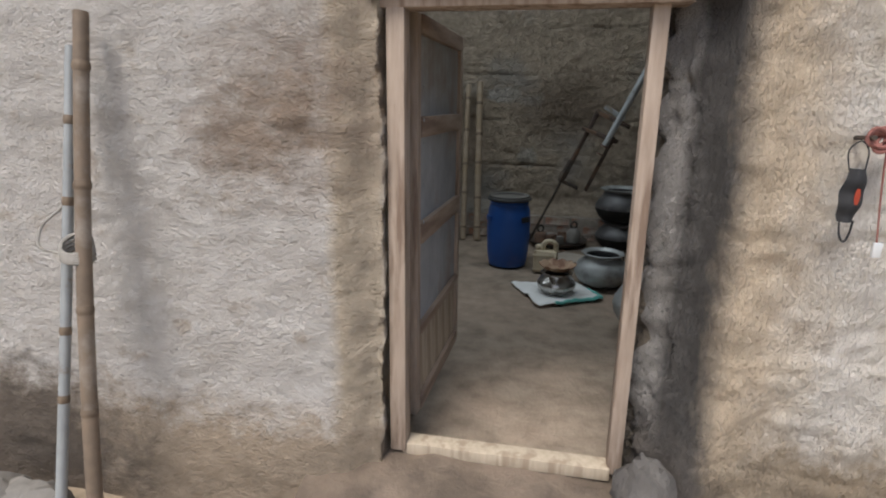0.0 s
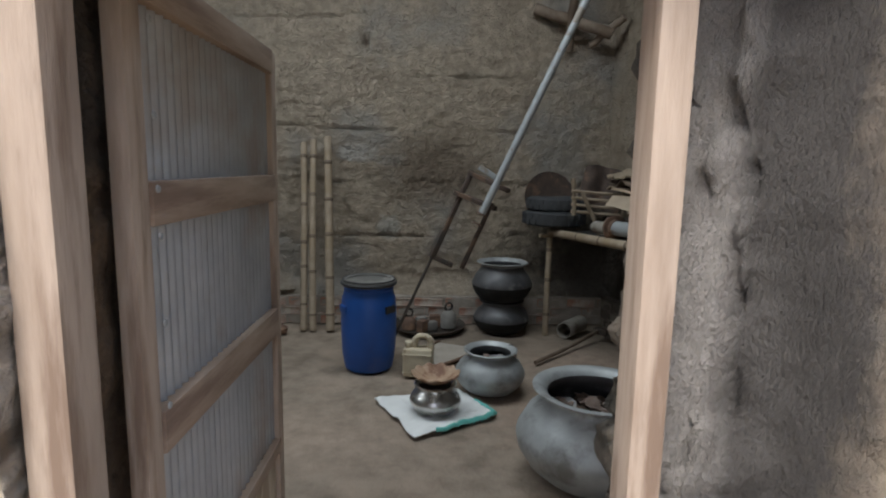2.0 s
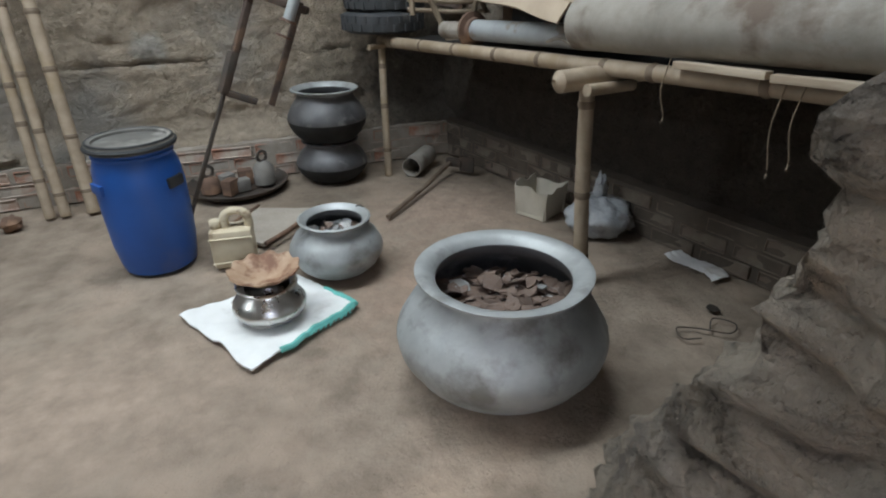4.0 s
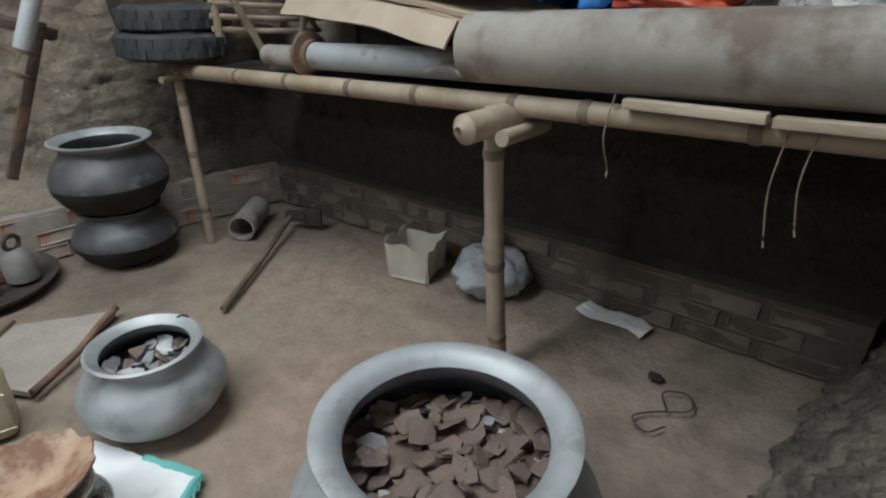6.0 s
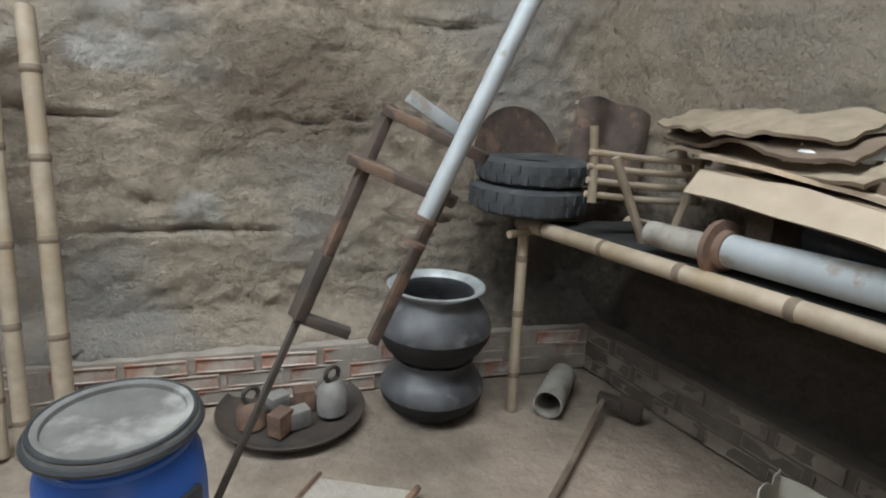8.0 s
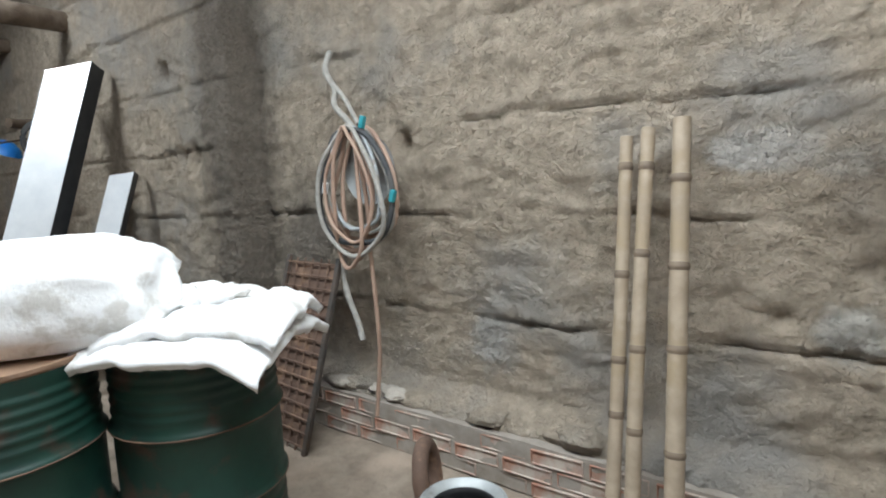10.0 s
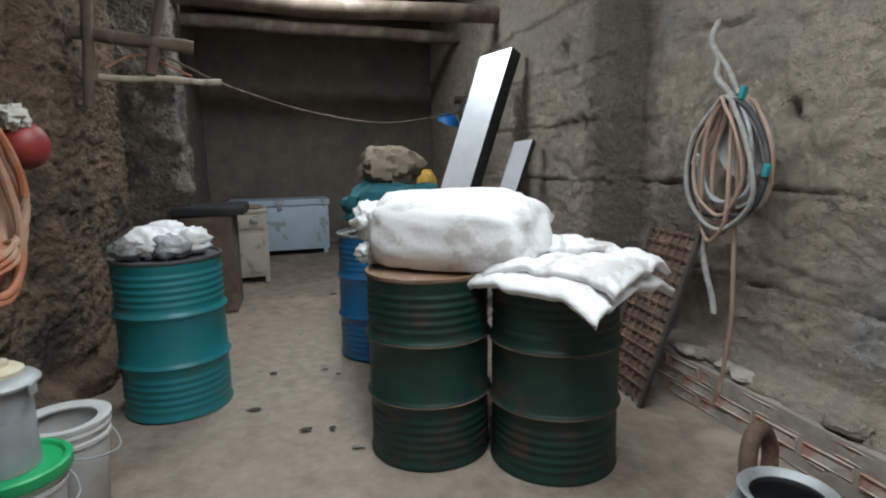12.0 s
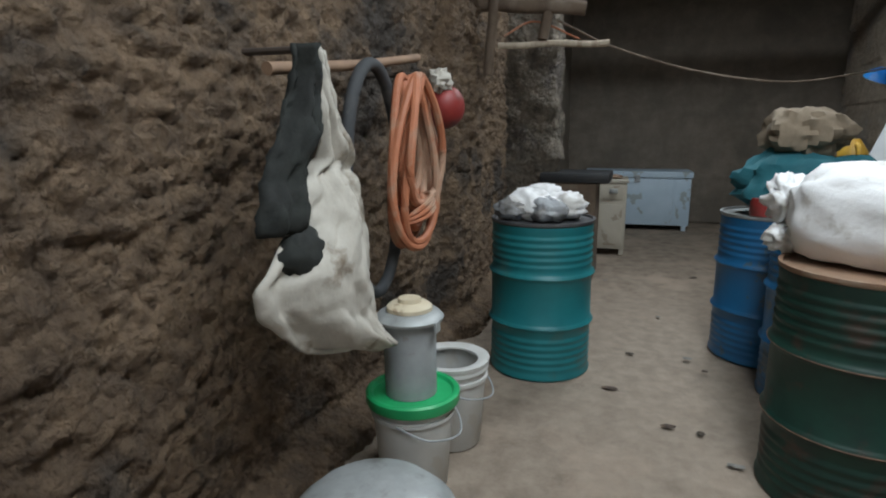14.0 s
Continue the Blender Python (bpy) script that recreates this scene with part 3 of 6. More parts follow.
tagged(part("wall_above_door", bm, PLASTER, sharp=179), "clay-plastered wall over the door frame", "wall", kind="structure")

# far bay: stub wall, side wall, end wall
bm = block(-5.85, -5.4, 2.3, 2.95, 0.0, 3.6, (0.05, 0.045, 0.045), lambda p, n: p + n * (rough(p, 1.6) + 0.05 * noise.fractal(p * 1.5, 0.8, 2, 3)))
tagged(part("wall_stub", bm, MUD_SHADE, sharp=179), "rough stained mud pier at the far bay", "wall", kind="structure")
bm = block(-9.4, -5.85, 2.2, 2.6, 0.0, 3.6, (0.08, 0.2, 0.08), shape_plain)
tagged(part("wall_bay_side", bm, MUD_BACK, sharp=179), "dull brown mud wall of the far bay", "wall", kind="structure")


def shape_west(p, n):
    q = p.copy()
    if n.x > 0:
        q.x += rough(p, 0.6) + lift_crack(p.y * 0.8 + 40, p.z + 0.05, 0.016)
    return q


bm = block(-9.8, -9.3, 2.2, 6.7, 0.0, 3.6, (0.25, 0.05, 0.04), shape_west)
tagged(part("wall_west", bm, MUD_BACK, sharp=179), "dull brown mud end wall", "wall", kind="structure")

# roof: bamboo poles under dark corrugated sheets, open eaves along the front
bm = bmesh.new()
xs = (-9.9, -5.75, -4.85, -2.6, 1.2, 2.7)
for i in range(5):
    x0, x1 = xs[i], xs[i + 1]
    spans = ((1.5, 6.9),) if i % 2 == 0 else (((1.5, 3.85), (4.75, 6.9)) if i == 1 else ((1.5, 4.02), (4.78, 6.9)))
    for y0, y1 in spans:
        sheet(bm, lambda u, v: (x0 + (x1 - x0) * u, y0 + (y1 - y0) * v, 3.66 + 0.012 * math.sin((x0 + (x1 - x0) * u) / 0.076 * 2 * math.pi)), max(8, int((x1 - x0) / 0.0127)), 4, 0.003)
# unseen cover sheets, added over the gaps to block direct sun
for x0, x1, y0, y1 in ((-5.95, -4.65, 3.5, 5.1), (-2.8, 1.4, 3.6, 5.2)):
    sheet(bm, lambda u, v: (x0 + (x1 - x0) * u, y0 + (y1 - y0) * v, 3.92), 40, 4, 0.003)
tagged(part("ceiling", bm, RUST), "dark rusty corrugated sheet roof with missing sheets under added sun covers", "roof", kind="structure")


def bamboo(name, a, b, r, nodes, parent=None, label="", category="pole", group="", material=BAMBOO, seed=1, bend=0.01):
    rnd = random.Random(seed)
    a, b = Vector(a), Vector(b)
    L = (b - a).length
    top = thing(name, a, label, category, group=group) if parent is None else None
    base = Vector((0, 0, 0)) if parent is None else a
    bmc = bmesh.new()
    m = max(12, int(L / 0.03))
    cuts = sorted((i + rnd.uniform(0.3, 0.7)) / nodes for i in range(nodes))
    side = Vector((rnd.uniform(-1, 1), rnd.uniform(-1, 1), 0)) * bend * L
    ax = lambda t: base + (b - a) * t + side * math.sin(math.pi * t) + Vector((0, 0, 1)) * 0
    pts, rad = [], []
    for i in range(m + 1):
        t = i / m
        pts.append(ax(t))
        rad.append(r * (1.05 - 0.12 * t) * (1 + 0.03 * noise.noise(Vector((t * 9, seed, 0)))))
    tube(bmc, pts, rad, 12)
    rings = []
    for c in cuts:
        bmn = bmesh.new()
        q = [ax(c + d * 0.012 / L) for d in (-1.2, -0.5, 0, 0.5, 1.2)]
        tube(bmn, q, [r * k for k in (1.0, 1.08, 1.12, 1.08, 1.0)], 12)
        rings.append(bmn)
    host = top or parent
    if top:
        part("culm", bmc, material, host)
        for q in rings:
            part("node_ring", q, BAMBOO_NODE, host)
        return top
    c = part(name, bmc, material, host, label)
    for q in rings:
        part("node_ring", q, BAMBOO_NODE, c)
    return c


def log(name, a, b, r, material, label, category, group="", seed=0, wob=0.02):
    a, b = Vector(a), Vector(b)
    bm = bmesh.new()
    pts, rad = [], []
    m = 24
    for i in range(m + 1):
        t = i / m
        w = Vector((noise.noise(Vector((t * 3, seed, 0))), noise.noise(Vector((t * 3, seed, 5))), noise.noise(Vector((t * 3, seed, 9))))) * wob
        pts.append((b - a) * t + w)
        rad.append(r * (1 + 0.12 * noise.noise(Vector((t * 7, seed, 3)))))
    tube(bm, pts, rad, 12)
    ob = part(name, bm, material)
    ob.location = a
    return tagged(ob, label, category, group)


for i, (x, z) in enumerate(((-5.6, 2.84), (-7.1, 2.98))):
    tagged(log("roof_beam", (x, 2.45, z), (x - 0.1, 6.4, z - 0.06 * i), 0.075 if i else 0.09, WOOD_DARK, "rough old timber beam across the far bay", "beam", "beams of the far bay", i + 3, 0.05), kind="structure")
for i in range(7):
    x = -8.9 + i * 1.62
    tagged(log("rafter", (x, 1.7, 3.58), (x, 6.7, 3.58), 0.05, WOOD_DARK, "dark round rafter under the roof sheets", "rafter", "rafters", i + 20, 0.04), kind="structure")

for a, b, r, sd in (((0.95, 6.18, 2.62), (1.55, 6.02, 2.40), 0.045, 61), ((1.25, 6.2, 2.30), (1.22, 5.98, 2.72), 0.035, 62), ((1.42, 6.16, 2.34), (1.62, 5.95, 2.52), 0.03, 63)):
    log("timber_peg", a, b, r, WOOD_DARK, "dark old timber fixed high on the mud wall", "timber", "timbers high on the wall", sd, 0.015)

# door
door = tagged(thing("door_1", (-0.06, 2.14, 0.055), "open plank door frame with a tin-sheeted leaf", "door"), kind="structure")
door.scale = (0.96, 1.0, 0.945)
def plank(name, c, s, parent, material=WOOD, label="", bevel=0.006, rot=None):
    bm = bmesh.new()
    box(bm, (0, 0, 0), s, None, bevel)
    ob = part(name, bm, material, parent, label)
    ob.matrix_basis = Matrix.Translation(c) @ (rot if rot is not None else Matrix())
    return ob


# frame, in coordinates about the middle of the sill
plank("jamb", (-0.405, -0.01, 0.86), (0.062, 0.075, 1.66), door)
plank("jamb", (0.405, 0.01, 0.86), (0.05, 0.065, 1.66), door)
plank("head", (0, 0, 1.685), (0.98, 0.10, 0.055), door)
plank("sill", (0, 0, 0.035), (0.78, 0.075, 0.05), door, WOOD_PALE, "dusty worn wooden sill")

leaf = thing("door_leaf", (-0.445, 2.295, 0.10), "open door leaf of wood rails and corrugated tin", "door", rot=(0, 0, -1.5))
plank("hinge_stile", (0, 0.03, 0.775), (0.034, 0.055, 1.53), leaf)
plank("lock_stile", (0, 0.795, 0.775), (0.034, 0.05, 1.53), leaf)
for nm, z, h in (("top_rail", 1.51, 0.065), ("upper_rail", 1.155, 0.075), ("middle_rail", 0.755, 0.08), ("lower_rail", 0.36, 0.04), ("bottom_rail", 0.035, 0.06)):
    plank(nm, (0.003, 0.42, z), (0.036, 0.72, h), leaf, WOOD_H, "", 0.005)


def tin_panel(z0, z1, x):
    bm = bmesh.new()
    n = 200
    sheet(bm, lambda u, v: (x + 0.0055 * math.sin(u * 0.70 / 0.030 * 2 * math.pi), 0.07 + 0.70 * u, z0 + (z1 - z0) * v), n, 2, 0.0012)
    return bm


part("tin_panel", tin_panel(1.18, 1.49, -0.004), TIN, leaf, "ribbed grey tin")
part("tin_panel", tin_panel(0.78, 1.13, -0.004), TIN, leaf, "ribbed grey tin")
part("tin_panel", tin_panel(0.37, 0.73, -0.004), TIN, leaf, "ribbed grey tin")
for k in range(5):
    plank("lower_board", (-0.004, 0.14 + k * 0.14, 0.20), (0.016, 0.136, 0.30), leaf, WOOD_PALE, "", 0.003)
for z in (1.18, 1.30, 1.45, 0.8, 0.95, 1.1):
    bm = bmesh.new()
    lathe(bm, [(0, 0.004), (0.006, 0.003), (0.007, 0)], 8)
    o = part("nail", bm, STEEL, leaf)
    o.matrix_basis = pose(0.021, 0.075, z, 0, 90, 0)

# ---- outside, by the door ----


STICK = mat("weathered_brown_bamboo", (0.22, 0.165, 0.12), (0.15, 0.115, 0.085), 10, 0.7, bump=0.3, bscale=40, c3=(0.29, 0.25, 0.21), s3=5, depth=0.003)


def lean_stick(a, b, r, label, seed, material=WOOD_PALE):
    return bamboo("leaning_stick", a, b, r, 5, None, label, "stick", "sticks by the wall", material, seed, 0.006)


lean_stick((-1.36, 1.62, -0.2), (-1.41, 1.93, 1.60), 0.024, "brown bamboo stick leaning on the plastered wall", 3, STICK)
lean_stick((-1.50, 1.60, -0.2), (-1.465, 1.93, 1.50), 0.017, "thin grey stick leaning on the plastered wall", 8, STEEL)
bm = bmesh.new()
for k in range(5):
    tube(bm, ring_pts((-1.43, 1.80, 0.84 + 0.012 * k), 0.045, 20, Euler((0.15 * k, 0.2, 0)).to_matrix()), 0.007, 6, True)
tube(bm, curve_pts([(-1.48, 1.78, 0.86), (-1.54, 1.77, 0.88), (-1.55, 1.80, 0.94), (-1.50, 1.84, 1.0), (-1.47, 1.86, 1.05)], 6), 0.005, 6)
tagged(part("tie_cord", bm, ROPE), "pale cord and wire tied round the sticks", "cord")
for i, (x, y, s, sd) in enumerate(((-1.75, 1.72, 0.17, 1), (-1.52, 1.72, 0.11, 4), (-1.95, 1.70, 0.2, 7), (-1.66, 1.62, 0.12, 11))):
    bm = bmesh.new()
    lump(bm, (0, 0, 0), (s, s * 0.8, s * 0.6), sd, 0.28, 1.6, 20)
    tagged(part("stone", bm, STONE, loc=(x, y, -0.13)), "grey rubble stone at the foot of the wall", "stone", "rubble by the wall")
bm = bmesh.new()
lump(bm, (0, 0, 0), (0.10, 0.12, 0.16), 5, 0.3, 1.8, 24)
tagged(part("clay_lump", bm, SOOT_EDGE, loc=(0.42, 2.02, 0.05)), "sooty lump of clay at the foot of the jamb", "clay lump")

peg = thing("wall_nail", (0.82, 1.97, 1.27), "bundle of red string knotted on a nail", "nail")
bm = bmesh.new()
tube(bm, [(0, 0.03, 0), (0.0, -0.07, 0.005)], 0.006, 8)
part("nail_shank", bm, IRON, peg)
for k in range(7):
    bm = bmesh.new()
    tube(bm, ring_pts((0.015 + 0.004 * k, -0.045, 0.0), 0.026 + 0.004 * (k % 3), 16, Euler((1.4 + 0.2 * k, 0.4 * k, 0.3)).to_matrix(), 0.6), 0.005, 6, True)
    part("string_turn", bm, STRING, peg)
for pts, r in (([(0.03, -0.05, 0.0), (0.06, -0.05, -0.01), (0.09, -0.045, 0.01)], 0.004), ([(0.04, -0.05, -0.01), (0.05, -0.045, -0.12), (0.065, -0.045, -0.26)], 0.0025)):
    bm = bmesh.new()
    tube(bm, curve_pts(pts, 5), r, 6)
    part("string_end", bm, STRING, peg)
bm = bmesh.new()
box(bm, (0.068, -0.045, -0.28), (0.022, 0.012, 0.04), None, 0.003)
part("metal_tag", bm, TIN_NEW, peg, "small bright metal tag")

mask = thing("face_mask", (0.80, 1.915, 1.13), "black cloth face mask hanging by its loops", "mask")
mask.scale = (0.8, 0.8, 0.8)
bm = bmesh.new()
sheet(bm, lambda u, v: ((u - 0.5) * 0.055 * (0.75 + 0.5 * math.sin(math.pi * v)) + 0.012 * (v - 0.5), -0.02 * math.sin(math.pi * u) + 0.006 * math.sin(v * 14), (v - 0.5) * 0.17), 10, 14, 0.003)
part("cloth", bm, MASK, mask)
bm = bmesh.new()
tube(bm, curve_pts([(-0.02, 0, 0.08), (-0.03, 0, 0.14), (0.0, 0, 0.17), (0.025, 0, 0.14), (0.025, 0, 0.08)], 6), 0.0025, 6)
part("ear_loop", bm, MASK, mask)
bm = bmesh.new()
tube(bm, curve_pts([(-0.02, 0, -0.08), (-0.012, 0, -0.13), (0.005, 0, -0.15), (0.016, 0, -0.12), (0.02, 0, -0.08)], 6), 0.0035, 6)
part("ear_loop", bm, MASK, mask)
bm = bmesh.new()
sheet(bm, lambda u, v: (0.006 + (u - 0.5) * 0.016 * math.sin(math.pi * (0.15 + 0.7 * v)), -0.026, (v - 0.5) * 0.05), 4, 6, 0.002)
part("printed_mark", bm, RED_BRIGHT, mask, "small red mark")

# ---- pots ----


def pot(name, c, R, H, rimR, label, material=ALU, soot=0.0, group="", waist=None, rim=None, seed=1.0, z0=0.0, rot=(0, 0, 0), lipw=0.02, rim_mat=None):
    """A wide-bellied cooking pot with a shoulder, a neck and a turned-out rim."""
    e = thing(name, (c[0], c[1], z0), label, "pot", group=group, rot=rot)
    neck = rimR * 0.93
    outer = [(0.0, 0.0), (R * 0.45, 0.004), (R * 0.70, H * 0.06), (R * 0.86, H * 0.18), (R * 0.955, H * 0.31), (R * 0.972, H * 0.33), (R * 0.998, H * 0.43), (R, H * 0.46), (R * 0.985, H * 0.52), (R * 0.86, H * 0.70), (neck * 1.05, H * 0.83), (neck, H * 0.90)]
    k = 0
    while k < len(outer) - 1 and outer[k][1] < soot * H:
        k += 1
    if soot:
        bm = bmesh.new()
        lathe(bm, outer[:k + 1], 48, warp=0.012, seed=seed)
        part("sooty_base", bm, SOOT, e, "black with soot")
    bm = bmesh.new()
    up = outer[k if soot else 0:]
    th = 0.006
    inner = [(max(0.0, r - th), z + (th if z < 0.01 else 0)) for r, z in reversed(outer)]
    lathe(bm, up + [(neck * 1.01, H * 0.93)], 48, warp=0.012, seed=seed)
    part("body", bm, material, e)
    bm = bmesh.new()
    lathe(bm, [(neck - th, H * 0.93)] + inner, 48, warp=0.012, seed=seed)
    part("inside", bm, SOOTY_ALU if soot or material is not ALU_SHINY else material, e, "dark stained inside")
    bm = bmesh.new()
    lathe(bm, [(neck, H * 0.91), (neck + lipw * 0.5, H * 0.955), (rimR + lipw, H * 0.985), (rimR + lipw, H), (rimR + lipw * 0.6, H + 0.004), (neck + lipw * 0.2, H * 0.97), (neck - th, H * 0.925)], 48, warp=0.012, seed=seed)
    part("rim", bm, rim_mat or material, e)
    return e


big = pot("cauldron", (0.795, 3.665), 0.343, 0.40, 0.235, "large dusty grey aluminium cauldron half full of scrap", seed=2.0, lipw=0.042)
rnd = random.Random(5)
sm = []
for k in range(6):
    bm = bmesh.new()
    n = rnd.randint(5, 7)
    pts = [(rnd.uniform(0.6, 1.2) * math.cos(2 * math.pi * i / n), rnd.uniform(0.5, 1.1) * math.sin(2 * math.pi * i / n)) for i in range(n)]
    t = [bm.verts.new((x, y, 0.07 + 0.12 * rnd.uniform(-1, 1))) for x, y in pts]
    b = [bm.verts.new((x, y, -0.05)) for x, y in pts]
    bm.faces.new(t)
    bm.faces.new(b[::-1])
    for i in range(n):
        bm.faces.new((b[i], b[(i + 1) % n], t[(i + 1) % n], t[i]))
    me = bpy.data.meshes.new("scrap")
    bm.to_mesh(me)
    bm.free()
    me.materials.append(SCRAP if k < 4 else SCRAP_GREY)
    sm.append(me)


def scrap_fill(parent, name, count, rad, z, s0, s1, seed, pick=(0, 1, 2, 3, 4, 5), dome=0.03):
    r = random.Random(seed)
    for i in range(count):
        a, q = r.uniform(0, 6.283), rad * math.sqrt(r.random())
        o = new(name, sm[r.choice(pick)])
        s = r.uniform(s0, s1)
        o.parent = parent
        o.matrix_basis = pose(q * math.cos(a), q * math.sin(a), z + dome * (1 - (q / rad) ** 2) + r.uniform(-0.012, 0.012), r.uniform(-38, 38), r.uniform(-38, 38), r.uniform(0, 360)) @ Matrix.Diagonal((s, s, s, 1))


bm = bmesh.new()
lathe(bm, [(0.0, 0.25), (0.15, 0.245), (0.29, 0.225), (0.29, 0.2), (0, 0.2)], 32, warp=0.03)
part("scrap_bed", bm, SCRAP, big, "layer of rusty scrap")
scrap_fill(big, "scrap_piece", 150, 0.26, 0.245, 0.018, 0.048, 3, (0, 1, 2, 3, 0, 1, 2, 3, 4))

pot2 = pot("cooking_pot", (0.457, 4.60), 0.208, 0.255, 0.138, "dusty grey aluminium pot with odds and ends inside", seed=3.0, lipw=0.022)
bm = bmesh.new()
lathe(bm, [(0.0, 0.15), (0.17, 0.145), (0.17, 0.11), (0, 0.11)], 24)
part("scrap_bed", bm, SOOTY_ALU, pot2)
scrap_fill(pot2, "scrap_piece", 40, 0.14, 0.155, 0.02, 0.045, 8, (4, 5, 5, 4, 0))
bm = bmesh.new()
tube(bm, curve_pts([(0.10, 0.09, 0.235), (0.135, 0.07, 0.258), (0.15, 0.03, 0.245), (0.155, 0.0, 0.20)], 5), 0.005, 6)
part("wire_handle", bm, IRON, pot2)

pot("sooty_pot", (0.705, 5.82), 0.226, 0.262, 0.158, "sooty grey pot standing on the floor under another", SOOTY_ALU, 0.42, "stacked pots", seed=4.0)
pot("sooty_pot", (0.70, 5.81), 0.242, 0.320, 0.178, "blackened pot with a pale rim, stacked on another", SOOTY_ALU, 0.40, "stacked pots", seed=5.0, z0=0.259, rim_mat=ALU, lipw=0.026)
pot("cooking_pot", (-1.305, 5.50), 0.20, 0.25, 0.135, "dull aluminium pot by the brick footing", ALU, 0, seed=6.0, lipw=0.024)
pot("small_pot", (0.12, 4.29), 0.14, 0.155, 0.098, "small shiny aluminium pot on a white cloth", ALU_SHINY, 0, seed=7.0, z0=0.012, lipw=0.018)

bowl = thing("scalloped_bowl", (0.12, 4.295, 0.172), "rusty brown bowl with a wavy rim on the small pot", "bowl")
bm = bmesh.new()
nb = 64
prof = [(0.0, 0.0), (0.05, 0.003), (0.085, 0.018), (0.112, 0.04), (0.132, 0.052), (0.130, 0.057), (0.108, 0.046), (0.08, 0.024), (0.05, 0.010), (0.0, 0.008)]
lathe(bm, prof, nb)
for v in bm.verts:
    r = math.hypot(v.co.x, v.co.y)
    if r > 0.1:
        a = math.atan2(v.co.y, v.co.x)
        k = 1 + 0.035 * math.sin(a * 11) * (r - 0.1) / 0.03
        v.co.x *= k
        v.co.y *= k
        v.co.z += 0.006 * math.sin(a * 11)
RUSTY_CREAM = mat("rusty_enamel", (0.46, 0.33, 0.23), (0.34, 0.21, 0.13), 18, 0.7, bump=0.25, bscale=40, c3=(0.20, 0.10, 0.06), s3=12, lo3=0.5, depth=0.003)
part("shell", bm, RUSTY_CREAM, bowl)

cl = thing("floor_cloth", (0.10, 4.30, 0.006), "white cloth with turquoise hem spread on the floor", "cloth")
corners = (Vector((-0.32, 0.145, 0)), Vector((0.165, 0.287, 0)), Vector((0.345, -0.045, 0)), Vector((-0.088, -0.32, 0)))


def cloth_at(u, v):
    p = corners[0].lerp(corners[1], u).lerp(corners[3].lerp(corners[2], u), v)
    w = Vector((noise.noise(Vector((u * 4, v * 4, 1))), noise.noise(Vector((u * 4, v * 4, 6))), 0)) * 0.018
    e = max(abs(u - 0.5), abs(v - 0.5)) * 2
    return p + w + Vector((0, 0, 0.004 + 0.012 * e * e * abs(noise.noise(Vector((u * 6, v * 6, 3)))) * 2))


bm = bmesh.new()
sheet(bm, cloth_at, 36, 30, 0.006)
part("weave", bm, WHITE_CLOTH, cl)
bm = bmesh.new()
tube(bm, [cloth_at(0.25 + 0.75 * t / 30, 1.0) for t in range(31)] + [cloth_at(1.0, 1 - t / 26) for t in range(1, 14)], 0.012, 6)
part("hem", bm, GREEN_HEM, cl, "turquoise hem")
bm = bmesh.new()
for k in range(14):
    u = 0.55 + 0.03 * k
    q = cloth_at(min(1, u), 1.0)
    tube(bm, curve_pts([q, q + Vector((0.01, -0.012, 0.002)), q + Vector((0.006 * (k % 3 - 1), -0.028, -0.004))], 3), 0.0025, 5)
part("fringe", bm, GREEN_HEM, cl)

# ---- blue plastic drum ----
drum = thing("plastic_drum", (-0.30, 5.0, 0), "blue plastic drum with a black clamp-ring lid", "drum")
drum.scale = (0.92, 0.92, 0.94)
bm = bmesh.new()
lathe(bm, [(0, 0.0), (0.155, 0.0), (0.168, 0.008), (0.178, 0.05), (0.190, 0.14), (0.196, 0.28), (0.196, 0.42), (0.188, 0.51), (0.176, 0.545), (0.172, 0.56), (0.176, 0.566), (0.176, 0.575), (0.170, 0.58), (0.170, 0.60), (0, 0.60)], 56, warp=0.004)
part("body", bm, BLUE_PL, drum)
bm = bmesh.new()
lathe(bm, [(0.170, 0.592), (0.186, 0.594), (0.190, 0.606), (0.190, 0.622), (0.185, 0.634), (0.172, 0.637), (0.160, 0.632), (0.158, 0.62), (0.10, 0.617), (0.0, 0.619)], 56)
part("lid", bm, DUST_TOP, drum, "dusty grey lid")
bm = bmesh.new()
tube(bm, ring_pts((0, 0, 0.610), 0.190, 56), 0.0115, 8, True)
tube(bm, ring_pts((0, 0, 0.632), 0.181, 56), 0.007, 8, True)
part("clamp_ring", bm, BLACK_PL, drum, "black clamp ring")
for a in (-150, -35):
    ca, sa = math.cos(radians(a)), math.sin(radians(a))
    rot = Matrix.Rotation(radians(a + 90), 4, "Z")
    bm = bmesh.new()
    box(bm, (0, 0, 0), (0.10, 0.035, 0.05), None, 0.008)
    o = part("handle_recess", bm, BLACK_PL if a == -35 else BLUE_PL, drum)
    o.matrix_basis = Matrix.Translation((0.186 * ca, 0.186 * sa, 0.44)) @ rot
bm = bmesh.new()
q = Matrix.Rotation(radians(-60), 3, "Z")
pts = [q @ Vector((-0.20, x, 0.43 + z)) for x, z in ((-0.03, 0.0), (0.0, 0.012), (0.03, 0.0), (0.035, -0.012), (0.0, -0.018), (-0.035, -0.012))]
tube(bm, pts, 0.006, 6, True)
part("bail_handle", bm, STEEL, drum, "small wire bail")

